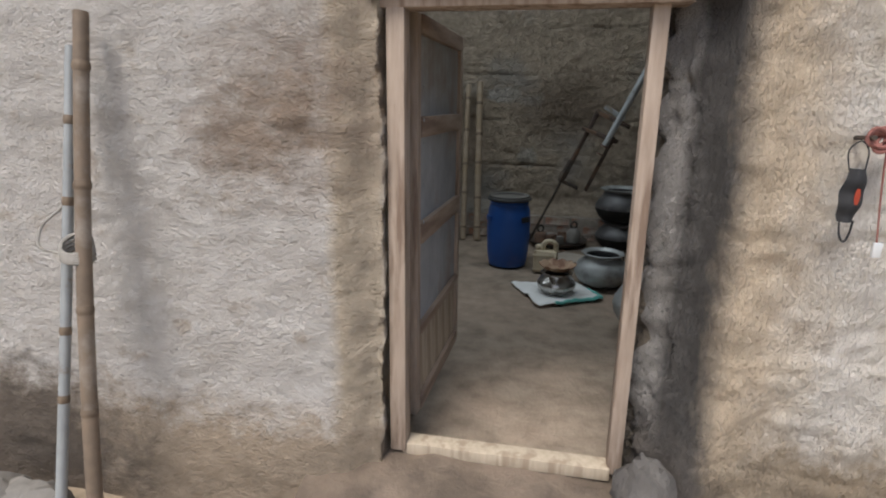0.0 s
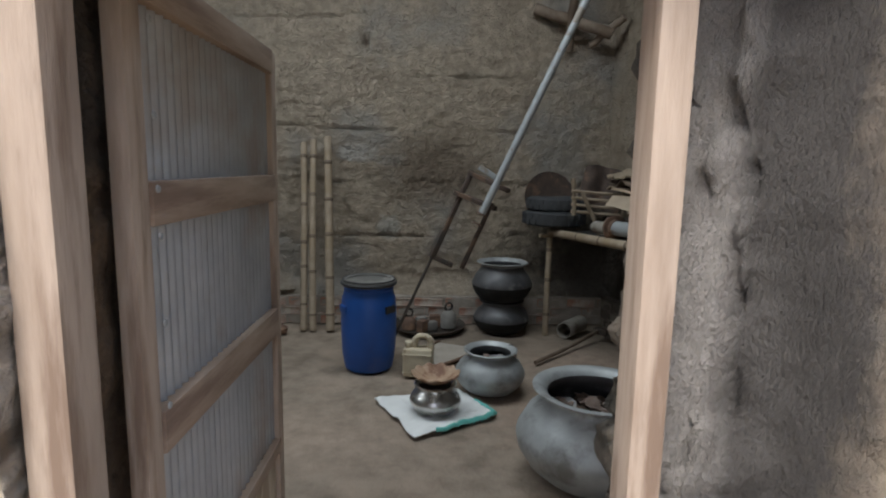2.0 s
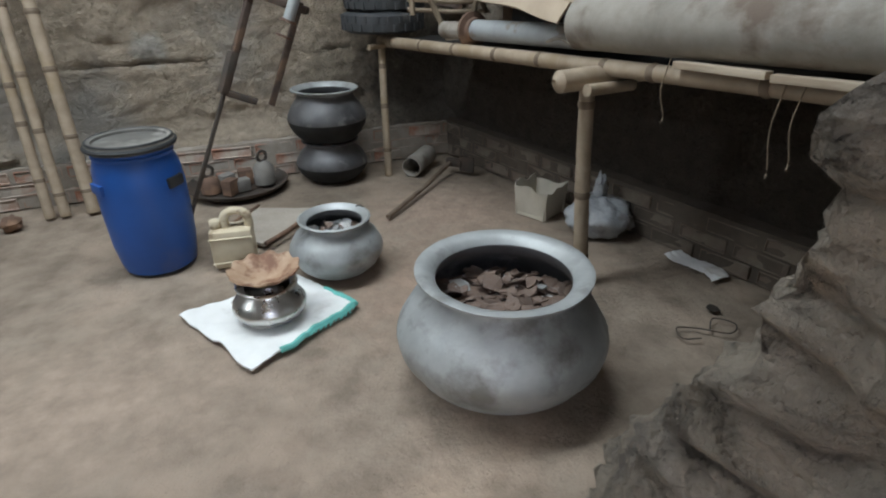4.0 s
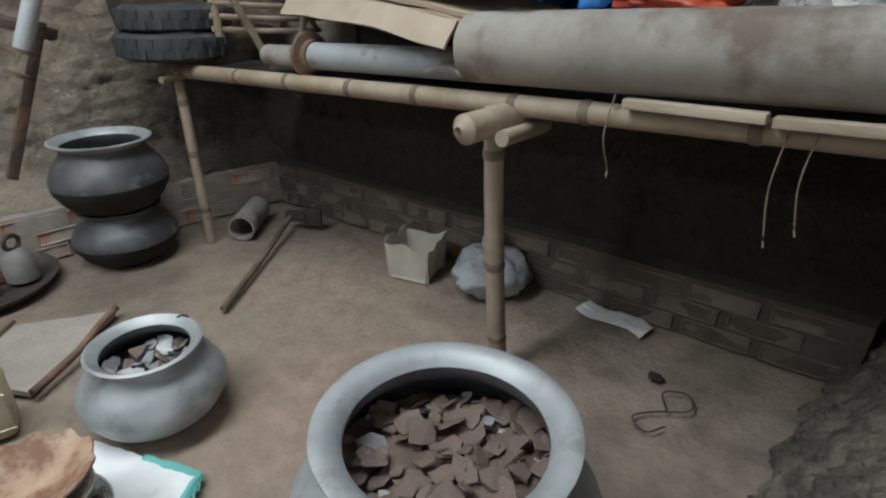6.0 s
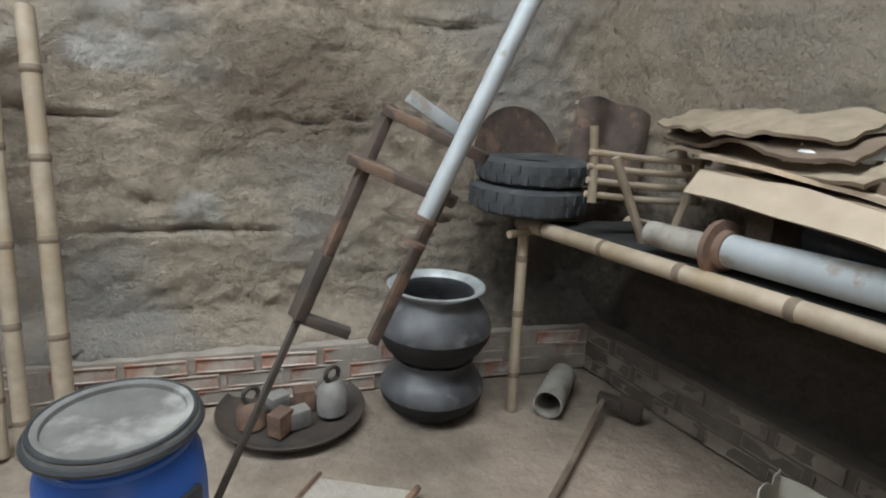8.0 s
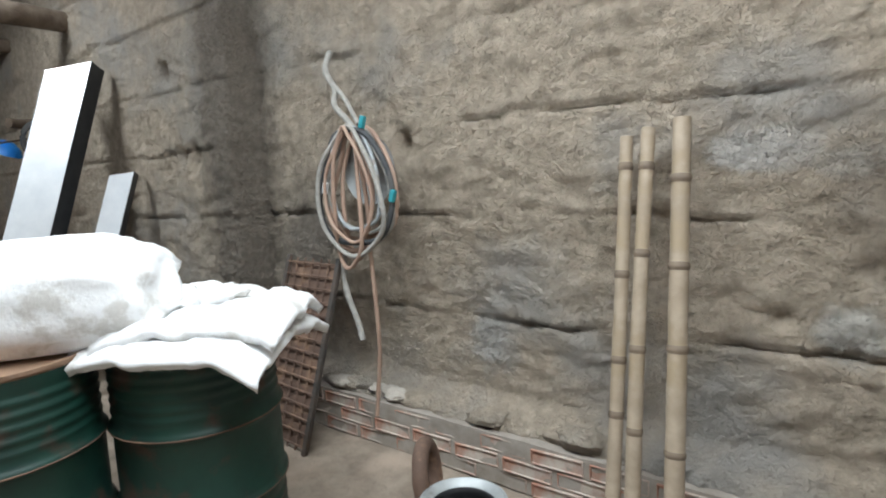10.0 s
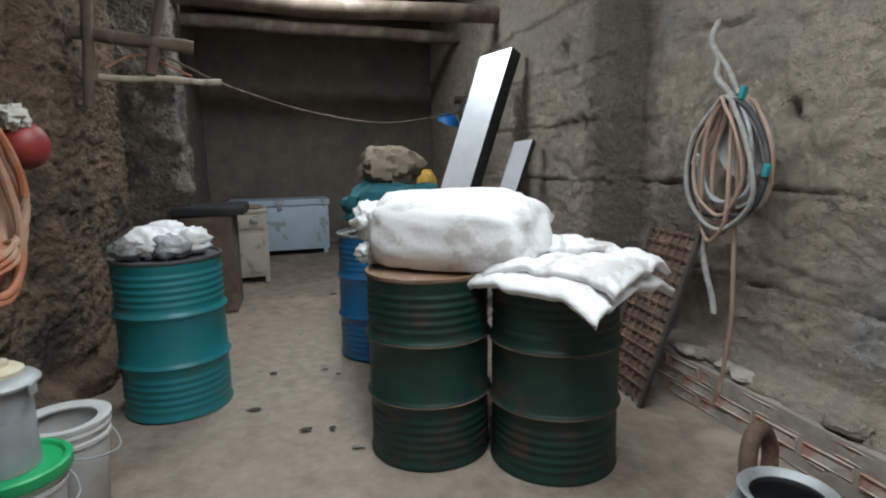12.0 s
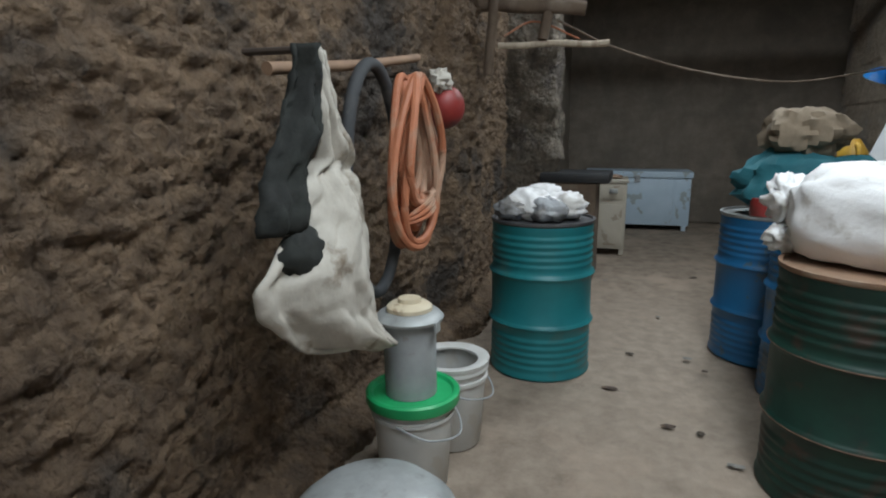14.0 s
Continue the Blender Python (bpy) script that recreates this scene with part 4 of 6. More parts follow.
# ---- jerrycan ----
can = thing("jerrycan", (0.028, 4.845, 0), "grubby cream plastic jerrycan with a moulded handle", "jerrycan", rot=(0, 0, -8))
can.scale = (0.95, 0.95, 0.74)
bm = bmesh.new()
box(bm, (0, 0, 0.125), (0.20, 0.135, 0.25), None, 0.028)
part("body", bm, CREAM, can)
bm = bmesh.new()
tube(bm, curve_pts([(-0.02, 0, 0.24), (-0.025, 0, 0.30), (0.0, 0, 0.345), (0.04, 0, 0.352), (0.078, 0, 0.325), (0.085, 0, 0.27), (0.085, 0, 0.235)], 6), 0.023, 10)
part("handle", bm, CREAM, can)
bm = bmesh.new()
lathe(bm, [(0.0, 0.30), (0.026, 0.30), (0.028, 0.296), (0.028, 0.265), (0.022, 0.262), (0.022, 0.24)], 20, (-0.065, 0, 0))
part("neck", bm, CREAM, can)
for z in (0.045, 0.205):
    bm = bmesh.new()
    tube(bm, [(-0.10, -0.0685, z), (0.10, -0.0685, z)], 0.005, 6)
    part("moulded_rib", bm, CREAM, can)

# ---- bamboo poles against the wall ----
for i, (xb, xt, zt, r) in enumerate(((-0.895, -0.93, 1.50, 0.026), (-0.82, -0.85, 1.525, 0.027), (-0.68, -0.735, 1.55, 0.033))):
    bamboo("bamboo_pole", (xb, 5.81, 0.0), (xt, 6.12, zt), r, 5, None, "thick pale bamboo pole leaning on the mud wall" if i == 2 else "thin pale bamboo pole leaning on the mud wall", "bamboo pole", "bamboo poles", seed=i + 2, bend=0.004)

# ---- hand pump frame with pipe, leaning ----
jack = thing("well_tool", (-0.15, 5.08, 0.0), "dark rusty iron frame with a long grey pipe, leaning", "tool")


def jp(x, z):
    return Vector((x + 0.13, 0.06 + 0.16 * z, z))


def bar(name, a, b, w, d, material, label=""):
    a, b = Vector(a), Vector(b)
    dv = b - a
    bm = bmesh.new()
    box(bm, (0, 0, 0), (w, d, dv.length), None, 0.003)
    o = part(name, bm, material, jack, label)
    o.matrix_basis = Matrix.LocRotScale((a + b) / 2, dv.to_track_quat("Z", "Y"), None)
    return o


bar("rod", jp(-0.19, 0.0), jp(0.16, 0.75), 0.018, 0.018, IRON)
bar("side_bar", jp(0.135, 0.69), jp(0.41, 1.30), 0.035, 0.03, RUST_DARK)
bar("side_bar", jp(0.34, 0.635) + Vector((0, -0.05, 0)), jp(0.535, 1.09) + Vector((0, -0.13, 0)), 0.035, 0.03, RUST_DARK)
bar("foot_bar", jp(0.125, 0.71), jp(0.28, 0.645), 0.035, 0.03, IRON)
bar("cross_bar", jp(0.29, 1.15), jp(0.56, 1.05) + Vector((0, -0.14, 0)), 0.05, 0.03, RUST_DARK)
bar("cross_bar", jp(0.39, 1.29), jp(0.65, 1.17) + Vector((0, -0.14, 0)), 0.045, 0.03, RUST_DARK)
bar("cross_bar", jp(0.46, 1.33), jp(0.62, 1.23), 0.022, 0.04, STEEL, "blue-grey bar")
bar("sleeve", jp(0.13, 0.70), jp(0.21, 0.88), 0.055, 0.035, IRON)
bm = bmesh.new()
tube(bm, [jp(0.457, 1.01) + Vector((0, -0.18, 0)), jp(1.106, 2.42) + Vector((0, -0.37, 0))], 0.025, 14)
part("long_pipe", bm, STEEL, jack, "long grey galvanised pipe")
for t in (0.0, -0.07):
    bm = bmesh.new()
    ax = (jp(1.106, 2.42) + Vector((0, -0.19, 0)) - jp(0.457, 1.01)).normalized()
    c = jp(0.457, 1.01) + ax * t + Vector((0, -0.18, 0))
    tube(bm, [c, c + ax * 0.012], 0.036, 16)
    part("flange", bm, RUST, jack, "rusty flange")

# ---- tray of weights ----
tray = thing("scale_pan", (0.115, 5.87, 0.0), "rusty round pan with iron weights by the wall", "pan")
bm = bmesh.new()
lathe(bm, [(0, 0.006), (0.22, 0.008), (0.28, 0.03), (0.30, 0.05), (0.304, 0.048), (0.285, 0.024), (0.225, 0.0), (0, 0.0)], 48, warp=0.01)
part("dish", bm, IRON, tray)
for i, (x, y, w, h) in enumerate(((0.16, -0.04, 0.055, 0.14), (-0.16, -0.06, 0.05, 0.10))):
    wgt = thing("iron_weight", (0.115 + x, 5.87 + y, 0.028 if i == 0 else 0.02), "dusty iron weight with a ring handle", "weight", group="iron weights")
    bm = bmesh.new()
    lathe(bm, [(0, 0), (w * 1.15, 0), (w * 1.15, h * 0.7), (w * 0.9, h * 0.85), (w * 0.5, h), (0, h)], 20)
    part("body", bm, RUST if i else STONE, wgt)
    bm = bmesh.new()
    tube(bm, ring_pts((0, 0, h + 0.03), 0.032, 20, Euler((radians(90), 0, 0.5)).to_matrix()), 0.010, 8, True)
    part("ring_handle", bm, IRON, wgt)
for i, (x, y, a) in enumerate(((0.02, -0.1, 20), (0.05, 0.02, 5), (-0.06, 0.03, 30), (-0.05, -0.14, 50))):
    bm = bmesh.new()
    box(bm, (0, 0, 0), (0.085, 0.065, 0.075 + 0.02 * (i % 2)), None, 0.006)
    o = part("metal_block", bm, RUST if i % 2 else STONE)
    o.matrix_basis = pose(0.115 + x, 5.87 + y, 0.055 + 0.01 * (i % 2), 0, 0, a)
    tagged(o, "dusty square iron block in the pan", "weight", "iron weights")

# ---- board on the floor, axe, pipe stub ----
bd = thing("floor_board", (0.20, 5.18, 0.012), "flat clay-coated board with a curved metal edge", "board")
bm = bmesh.new()
pc = [Vector((-0.20, -0.03, 0)), Vector((-0.01, 0.225, 0)), Vector((0.295, 0.08, 0)), Vector((-0.04, -0.256, 0))]
sheet(bm, lambda u, v: pc[0].lerp(pc[1], u).lerp(pc[3].lerp(pc[2], u), v) + Vector((0, 0, 0.012 + 0.008 * noise.noise(Vector((u * 3, v * 3, 0))))), 12, 12, 0.02)
part("plate", bm, PATCH, bd)
bm = bmesh.new()
tube(bm, curve_pts([(0.305, 0.09, 0.03), (0.23, 0.01, 0.03), (0.12, -0.14, 0.03), (-0.03, -0.27, 0.025)], 6), 0.012, 8)
part("edge_strip", bm, RUST, bd, "dark curved edge strip")
bm = bmesh.new()
tube(bm, [(-0.20, -0.01, 0.03), (-0.01, 0.24, 0.03)], 0.008, 8)
part("side_strip", bm, RUST, bd)

axe = thing("axe", (0.825, 5.02, 0.02), "wooden-handled axe lying on the floor", "axe")
bm = bmesh.new()
tube(bm, curve_pts([(0, 0, 0.0), (0.3, 0.28, 0.015), (0.62, 0.585, 0.05)], 8), 0.014, 10)
part("handle", bm, WOOD_DARK, axe)
bm = bmesh.new()
m3 = Matrix.Translation((0.64, 0.565, 0.05)) @ Matrix.Rotation(radians(-52), 4, "Z")
box(bm, (0, 0, 0), (0.11, 0.045, 0.05), m3.to_3x3().to_4x4(), 0.005)
for v in bm.verts:
    v.co += m3.translation
b2 = bmesh.new()
box(b2, (0, 0, 0), (0.10, 0.018, 0.10), None, 0.004)
join(bm, b2, m3 @ Matrix.Translation((0.09, 0, -0.0)))
part("head", bm, IRON, axe, "dark iron head")

stub = thing("pipe_stub", (1.275, 5.735, 0.065), "short length of dusty grey pipe on the floor", "pipe")
bm = bmesh.new()
b2 = bmesh.new()
lathe(b2, [(0.058, 0), (0.064, 0), (0.064, 0.30), (0.058, 0.30), (0.058, 0)], 28)
d3 = Vector((0.29, 0.33, 0)).normalized()
join(bm, b2, Matrix.Translation(-d3 * 0.15) @ d3.to_track_quat("Z", "Y").to_matrix().to_4x4())
part("barrel", bm, ASBESTOS, stub)

# ---- rack of bamboo along the dark wall ----
rack = thing("storage_rack", (1.1, 5.8, 0), "rough bamboo rack carrying pipes, card and sacks", "rack")


def R3(x, y, z):
    return Vector((x - 1.1, y - 5.8, z))


bamboo("front_rail", R3(1.10, 5.90, 0.815), R3(1.56, 2.95, 0.95), 0.03, 9, rack, seed=5, bend=0.002)
bamboo("post", R3(1.05, 5.72, 0.0), R3(1.075, 5.81, 0.82), 0.024, 3, rack, seed=6)
bamboo("post", R3(1.40, 4.06, 0.0), R3(1.335, 4.07, 0.90), 0.030, 3, rack, seed=7)
bamboo("post", R3(1.60, 3.0, 0.0), R3(1.57, 2.98, 0.94), 0.033, 3, rack, seed=9)
bm = bmesh.new()
tube(bm, [R3(0.98, 5.75, 0.80), R3(1.15, 5.82, 0.80)], 0.016, 10)
part("short_peg", bm, BAMBOO, rack)
# cross log under the rail, cut end showing
bm = bmesh.new()
b2 = bmesh.new()
lathe(b2, [(0, 0), (0.010, 0), (0.012, -0.02), (0.036, 0.0), (0.040, 0.004), (0.040, 0.80), (0, 0.80)], 20)
join(bm, b2, Matrix.Translation(R3(1.19, 4.04, 0.865)) @ Vector((0.95, 0.06, 0.02)).to_track_quat("Z", "Y").to_matrix().to_4x4())
part("cross_log", bm, BAMBOO, rack, "cut bamboo cross piece")
bm = bmesh.new()
tube(bm, [R3(1.27, 3.98, 0.84), R3(1.50, 4.02, 0.835)], 0.022, 10)
part("cross_log", bm, BAMBOO, rack)
for k in range(26):
    y = 5.85 - k * 0.112
    bm = bmesh.new()
    tube(bm, [R3(1.10 + (5.9 - y) * 0.156 + 0.03, y, 0.795 + (5.9 - y) * 0.046), R3(east_x(y) - 0.02, y + 0.03, 0.80 + (5.9 - y) * 0.046)], 0.014, 8)
    part("slat", bm, WOOD_DARK, rack)
bamboo("back_rail", R3(east_x(5.9) - 0.07, 5.9, 0.80), R3(east_x(2.95) - 0.07, 2.95, 0.93), 0.035, 8, rack, seed=12, bend=0.002)
for y, l in ((3.75, 0.16), (3.38, 0.24), (3.33, 0.20)):
    bm = bmesh.new()
    x = 1.10 + (5.9 - y) * 0.156 - 0.03
    tube(bm, curve_pts([R3(x, y, 0.97), R3(x - 0.012, y + 0.01, 0.95 - l * 0.5), R3(x + 0.005, y, 0.95 - l), R3(x - 0.01, y - 0.01, 0.93 - l)], 5), 0.002, 5)
    part("string_end", bm, JUTE, rack)


def tyre(c, R, r, h, label, seed):
    e = thing("tyre", c, label, "tyre", group="tyres")
    bm = bmesh.new()
    prof = [(R - r * 1.7, h * 0.2), (R - r * 0.9, h * 0.02), (R - r * 0.3, 0.0), (R, h * 0.14), (R + 0.006, h * 0.5), (R, h * 0.86), (R - r * 0.3, h), (R - r * 0.9, h * 0.98), (R - r * 1.7, h * 0.8), (R - r * 1.5, h * 0.5), (R - r * 1.7, h * 0.2)]
    lathe(bm, prof, 64)
    part("carcass", bm, RUBBER, e)
    for k in range(44):
        a = 2 * math.pi * k / 44
        bm = bmesh.new()
        box(bm, (0, 0, 0), (0.012, 0.022, h * 0.36), None, 0.002)
        o = part("tread_block", bm, RUBBER, e)
        o.matrix_basis = Matrix.Rotation(a, 4, "Z") @ Matrix.Translation((R + 0.004, 0, h * (0.30 if k % 2 else 0.70)))
    return e


tyre((1.12, 5.90, 0.875), 0.245, 0.09, 0.115, "worn motor tyre lying on the rack", 1)
tyre((1.14, 5.91, 0.995), 0.235, 0.09, 0.105, "worn motor tyre stacked on another", 2)

disc = thing("iron_disc", (1.12, 6.06, 1.07), "brown iron disc leaning on the mud wall", "disc", rot=(74, 0, 12))
bm = bmesh.new()
lathe(bm, [(0, 0), (0.22, 0.008), (0.235, 0.02), (0.235, 0.026), (0.21, 0.016), (0, 0.008)], 40)
part("plate", bm, RUST_DARK, disc)
disc2 = thing("iron_disc", (1.52, 5.96, 1.15), "brown folded sheet leaning on the mud wall", "sheet", rot=(70, 12, -18))
bm = bmesh.new()
sheet(bm, lambda u, v: ((u - 0.5) * 0.34, (v - 0.5) * 0.36 + 0.04 * math.sin(u * 3.1), 0.03 * math.sin(u * 9) + 0.02 * noise.noise(Vector((u * 4, v * 4, 2)))), 16, 14, 0.006)
part("plate", bm, RUST_DARK, disc2)

# bamboo cage (small stool frame)
cage = thing("stick_frame", (1.36, 5.46, 0.86), "small frame of tied sticks and old cloth strips", "frame")
SLATS = [((-0.22, 0.02, z), (0.24, -0.06, z - 0.02)) for z in (0.16, 0.21, 0.26, 0.31)]
LEGS = [((-0.16, -0.05, 0.30), (-0.02, -0.10, -0.02)), ((0.18, -0.08, 0.30), (0.05, -0.12, -0.02)), ((-0.20, 0.0, 0.13), (-0.21, 0.03, 0.40)), ((0.22, -0.06, 0.13), (0.10, 0.0, 0.42)), ((-0.02, -0.10, 0.0), (0.06, -0.12, 0.0))]
for k, (a, b) in enumerate(SLATS + LEGS):
    bm = bmesh.new()
    tube(bm, curve_pts([a, Vector(a).lerp(Vector(b), 0.5) + Vector((0.008, 0.006, -0.008)), b], 5), 0.012 if k < 4 else 0.016, 8)
    part("slat" if k < 4 else "stick", bm, BAMBOO if k < 4 else JUTE, cage)

cardb = thing("cardboard_sheet", (1.68, 4.69, 1.15), "flattened cardboard box laid over the rack", "cardboard")
for i, (dz, tw) in enumerate(((0.0, 0.0), (0.035, 3.0))):
    bm = bmesh.new()
    sheet(bm, lambda u, v: (-0.34 + 0.44 * v, 0.47 - 0.95 * u, dz - 0.05 * u + 0.02 * math.sin(u * 3 + i) + 0.012 * noise.noise(Vector((u * 4, v * 3, i)))), 24, 12, 0.012)
    o = part("panel", bm, CARD, cardb)
    o.rotation_euler = (0, 0, radians(tw))
bm = bmesh.new()
sheet(bm, lambda u, v: (-0.345 - 0.05 * v, 0.46 - 0.93 * u, 0.005 - 0.05 * u - 0.07 * v + 0.02 * math.sin(u * 3) + 0.012 * noise.noise(Vector((u * 4, v * 3, 4)))), 24, 4, 0.008)
part("front_flap", bm, mat("pale_card", (0.41, 0.33, 0.245), (0.34, 0.27, 0.20), 6, 0.85, bump=0.1, bscale=30, depth=0.003), cardb, "paler folded flap")
# plastic widened over all slats, standing in for the shaded gap below the pipes
bm = bmesh.new()
sheet(bm, lambda u, v: (1.17 + 0.40 * u + v * (0.46 + 0.15 * u), 5.78 - 2.7 * u, 0.84 + 0.125 * u + 0.008 * noise.noise(Vector((u * 12, v * 5, 1)))), 40, 12, 0.004)
tagged(part("black_sheet", bm, SOOT), "black plastic sheet on the rack, widened to blacken the gap", "sheet")
# blocks of wood that hold the card up
for y in (5.08, 4.75, 4.4):
    bm = bmesh.new()
    box(bm, (0, 0, 0), (0.16, 0.10, 0.26), None, 0.008)
    o = part("wood_block", bm, WOOD_DARK, None, loc=(1.62, y, 0.99))
    tagged(o, "dark wooden block under the cardboard", "block", "blocks on the rack")


def lying_pipe(name, a, b, r, material, label, wall=0.006, flange=False):
    a, b = Vector(a), Vector(b)
    e = thing(name, a, label, "pipe")
    L = (b - a).length
    m4 = (b - a).to_track_quat("Z", "Y").to_matrix().to_4x4()
    bm, b2 = bmesh.new(), bmesh.new()
    lathe(b2, [(r - wall, 0), (r, 0), (r, L), (r - wall, L), (r - wall, 0)], 32, warp=0.01)
    join(bm, b2, m4)
    part("barrel", bm, material, e)
    if flange:
        bm, b2 = bmesh.new(), bmesh.new()
        lathe(b2, [(r, -0.01), (r * 1.75, -0.01), (r * 1.75, 0.008), (r * 1.2, 0.012), (r * 1.15, 0.035), (r, 0.035)], 32)
        join(bm, b2, m4)
        part("flange", bm, RUST, e, "rusty flange")
    return e


lying_pipe("steel_pipe", (1.30, 4.98, 0.95), (1.42, 4.20, 0.985), 0.048, STEEL, "grey steel pipe with a rusty flange on the rack", flange=True)
lying_pipe("white_pipe", (1.26, 5.24, 0.93), (1.295, 5.01, 0.942), 0.042, ASBESTOS, "short pale pipe on the rack")
lying_pipe("rubber_roll", (1.50, 4.85, 1.02), (1.52, 4.2, 1.04), 0.06, RUBBER, "dark rubber roll under the cardboard")
lying_pipe("cement_pipe", (1.40, 4.22, 1.035), (1.58, 2.92, 1.10), 0.095, ASBESTOS, "large grey fibre-cement pipe on the rack", 0.012)
bm = bmesh.new()
sheet(bm, lambda u, v: (1.33 + 0.10 * v, 4.20 + 0.16 * u, 0.965 + 0.05 * v + 0.012 * math.sin(u * 4)), 8, 6, 0.01)
tagged(part("fibre_scrap", bm, ASBESTOS), "broken piece of grey fibre-cement sheet on the rack", "sheet")
for a, b in (((1.40, 3.72, 0.955), (1.435, 3.42, 0.965)), ((1.44, 3.41, 0.96), (1.50, 3.0, 0.98))):
    a, b = Vector(a), Vector(b)
    bm = bmesh.new()
    box(bm, (0, 0, 0), (0.035, 0.022, (b - a).length), None, 0.003)
    o = part("batten", bm, WOOD_PALE)
    o.matrix_basis = Matrix.LocRotScale((a + b) / 2, (b - a).to_track_quat("Z", "Y"), None)
    tagged(o, "pale splintered batten tied along the rack", "batten", "battens on the rack")

js = thing("jute_sack", (1.57, 5.0, 1.20), "folded brown jute sacks on the cardboard", "sack")
for i in range(3):
    bm = bmesh.new()
    sheet(bm, lambda u, v: ((v - 0.5) * 0.42 + 0.03 * math.sin(u * 5 + i), (0.5 - u) * 0.72 + 0.05 * i, 0.04 + 0.045 * i + 0.03 * noise.fractal(Vector((u * 3, v * 3, i * 4)), 0.7, 2, 3) - 0.05 * smooth01(v, 0.35, 0.0)), 28, 18, 0.012)
    part("fold", bm, JUTE if i != 1 else WOOD_DARK, js)
bm = bmesh.new()
lump(bm, (0, 0, 0.06), (0.11, 0.16, 0.05), 3, 0.35, 2.2, 26)
tagged(part("crumpled_paper", bm, SACK, loc=(1.50, 4.86, 1.18)), "crumpled white plastic on the cardboard", "plastic")
bm = bmesh.new()
lump(bm, (0, 0, 0.085), (0.085, 0.085, 0.085), 3, 0.0, 2.2, 32)
tagged(part("turquoise_ball", bm, TEAL_PL, loc=(1.60, 4.66, 1.19)), "glossy turquoise plastic ball on the rack", "ball")
basin = thing("metal_basin", (1.69, 4.36, 1.19), "large bright aluminium basin on the rack", "basin", rot=(0, -8, 0))
bm = bmesh.new()
lathe(bm, [(0, 0), (0.09, 0.0), (0.15, 0.025), (0.205, 0.085), (0.232, 0.16), (0.235, 0.215), (0.215, 0.25), (0.245, 0.265), (0.245, 0.272), (0.208, 0.256), (0.226, 0.215), (0.222, 0.16), (0.197, 0.09), (0.14, 0.035), (0, 0.01)], 44, warp=0.01)
bmesh.ops.scale(bm, vec=(1.2, 1.2, 1.25), verts=bm.verts)
part("shell", bm, TIN_NEW, basin)
board2 = bmesh.new()
box(board2, (0, 0, 0), (0.12, 0.75, 0.03), None, 0.005)
o = part("dark_board", board2, WOOD_DARK, None, loc=(1.44, 4.40, 1.185))
tagged(o, "dark board lying on the cardboard", "board")

tarp = thing("blue_bundle", (1.70, 3.95, 1.17), "bright blue plastic bundle on the rack", "bundle")
bm = bmesh.new()
lump(bm, (0, 0, 0.08), (0.16, 0.20, 0.15), 6, 0.45, 3.2, 64, 0.9)
part("bag", bm, BLUE_TARP, tarp, sharp=170)
bm = bmesh.new()
lump(bm, (-0.12, -0.16, 0.02), (0.06, 0.05, 0.05), 9, 0.5, 3.2, 24)
part("knot", bm, BLUE_TARP, tarp, sharp=170)
bm = bmesh.new()
lump(bm, (0, 0, 0.03), (0.08, 0.15, 0.04), 12, 0.3, 2.2, 56)
tagged(part("red_cloth", bm, RED_BRIGHT, loc=(1.58, 3.72, 1.14), sharp=170), "orange-red plastic cloth spilling over the pipe", "cloth")
bm = bmesh.new()
lump(bm, (0, 0, 0.11), (0.21, 0.21, 0.22), 15, 0.45, 3.2, 72, 0.9)
lump(bm, (-0.20, -0.03, 0.0), (0.06, 0.10, 0.14), 18, 0.4, 3.0, 28)
tagged(part("silver_sack", bm, FOIL, loc=(1.76, 3.42, 1.17), sharp=170), "crumpled silver film sack on the rack", "sack")

# under the rack
bag = thing("paper_bag", (1.63, 4.78, 0), "open creased paper bag on the floor under the rack", "bag", rot=(0, 0, 25))
for k in range(4):
    bm = bmesh.new()
    a = k * math.pi / 2
    m5 = Matrix.Rotation(a, 4, "Z")
    b2 = bmesh.new()
    sheet(b2, lambda u, v: ((u - 0.5) * 0.20, -0.085 - 0.03 * v * noise.noise(Vector((u * 3, k * 5, 1))) - 0.02 * v, 0.17 * v * (1 + 0.28 * noise.noise(Vector((u * 2.2, k * 3.3, 7))))), 8, 8, 0.004)
    join(bm, b2, m5)
    part("side", bm, PAPER, bag)
bm = bmesh.new()
box(bm, (0, 0, 0.006), (0.19, 0.17, 0.01), None)
part("bottom", bm, PAPER, bag)
pb = thing("plastic_bag", (1.78, 4.45, 0), "tied clear plastic bag of small goods on the floor", "bag")
bm = bmesh.new()
lump(bm, (0, 0, 0.085), (0.17, 0.15, 0.11), 21, 0.25, 2.4, 40, 1.0, -0.083)
part("film", bm, POLY, pb, sharp=170)
bm = bmesh.new()
lump(bm, (0.0, 0.02, 0.22), (0.035, 0.03, 0.08), 23, 0.4, 3, 18)
part("tied_neck", bm, POLY, pb)
bm = bmesh.new()
sheet(bm, lambda u, v: ((u - 0.5) * 0.10 + 0.02 * math.sin(v * 6), (v - 0.5) * 0.28, 0.014 + 0.016 * abs(noise.noise(Vector((u * 5, v * 7, 2))))), 8, 18, 0.003)
tagged(part("plastic_wrapper", bm, SACK, loc=(1.945, 3.95, 0.0)), "crumpled pale plastic wrapper on the floor", "wrapper")
bm = bmesh.new()
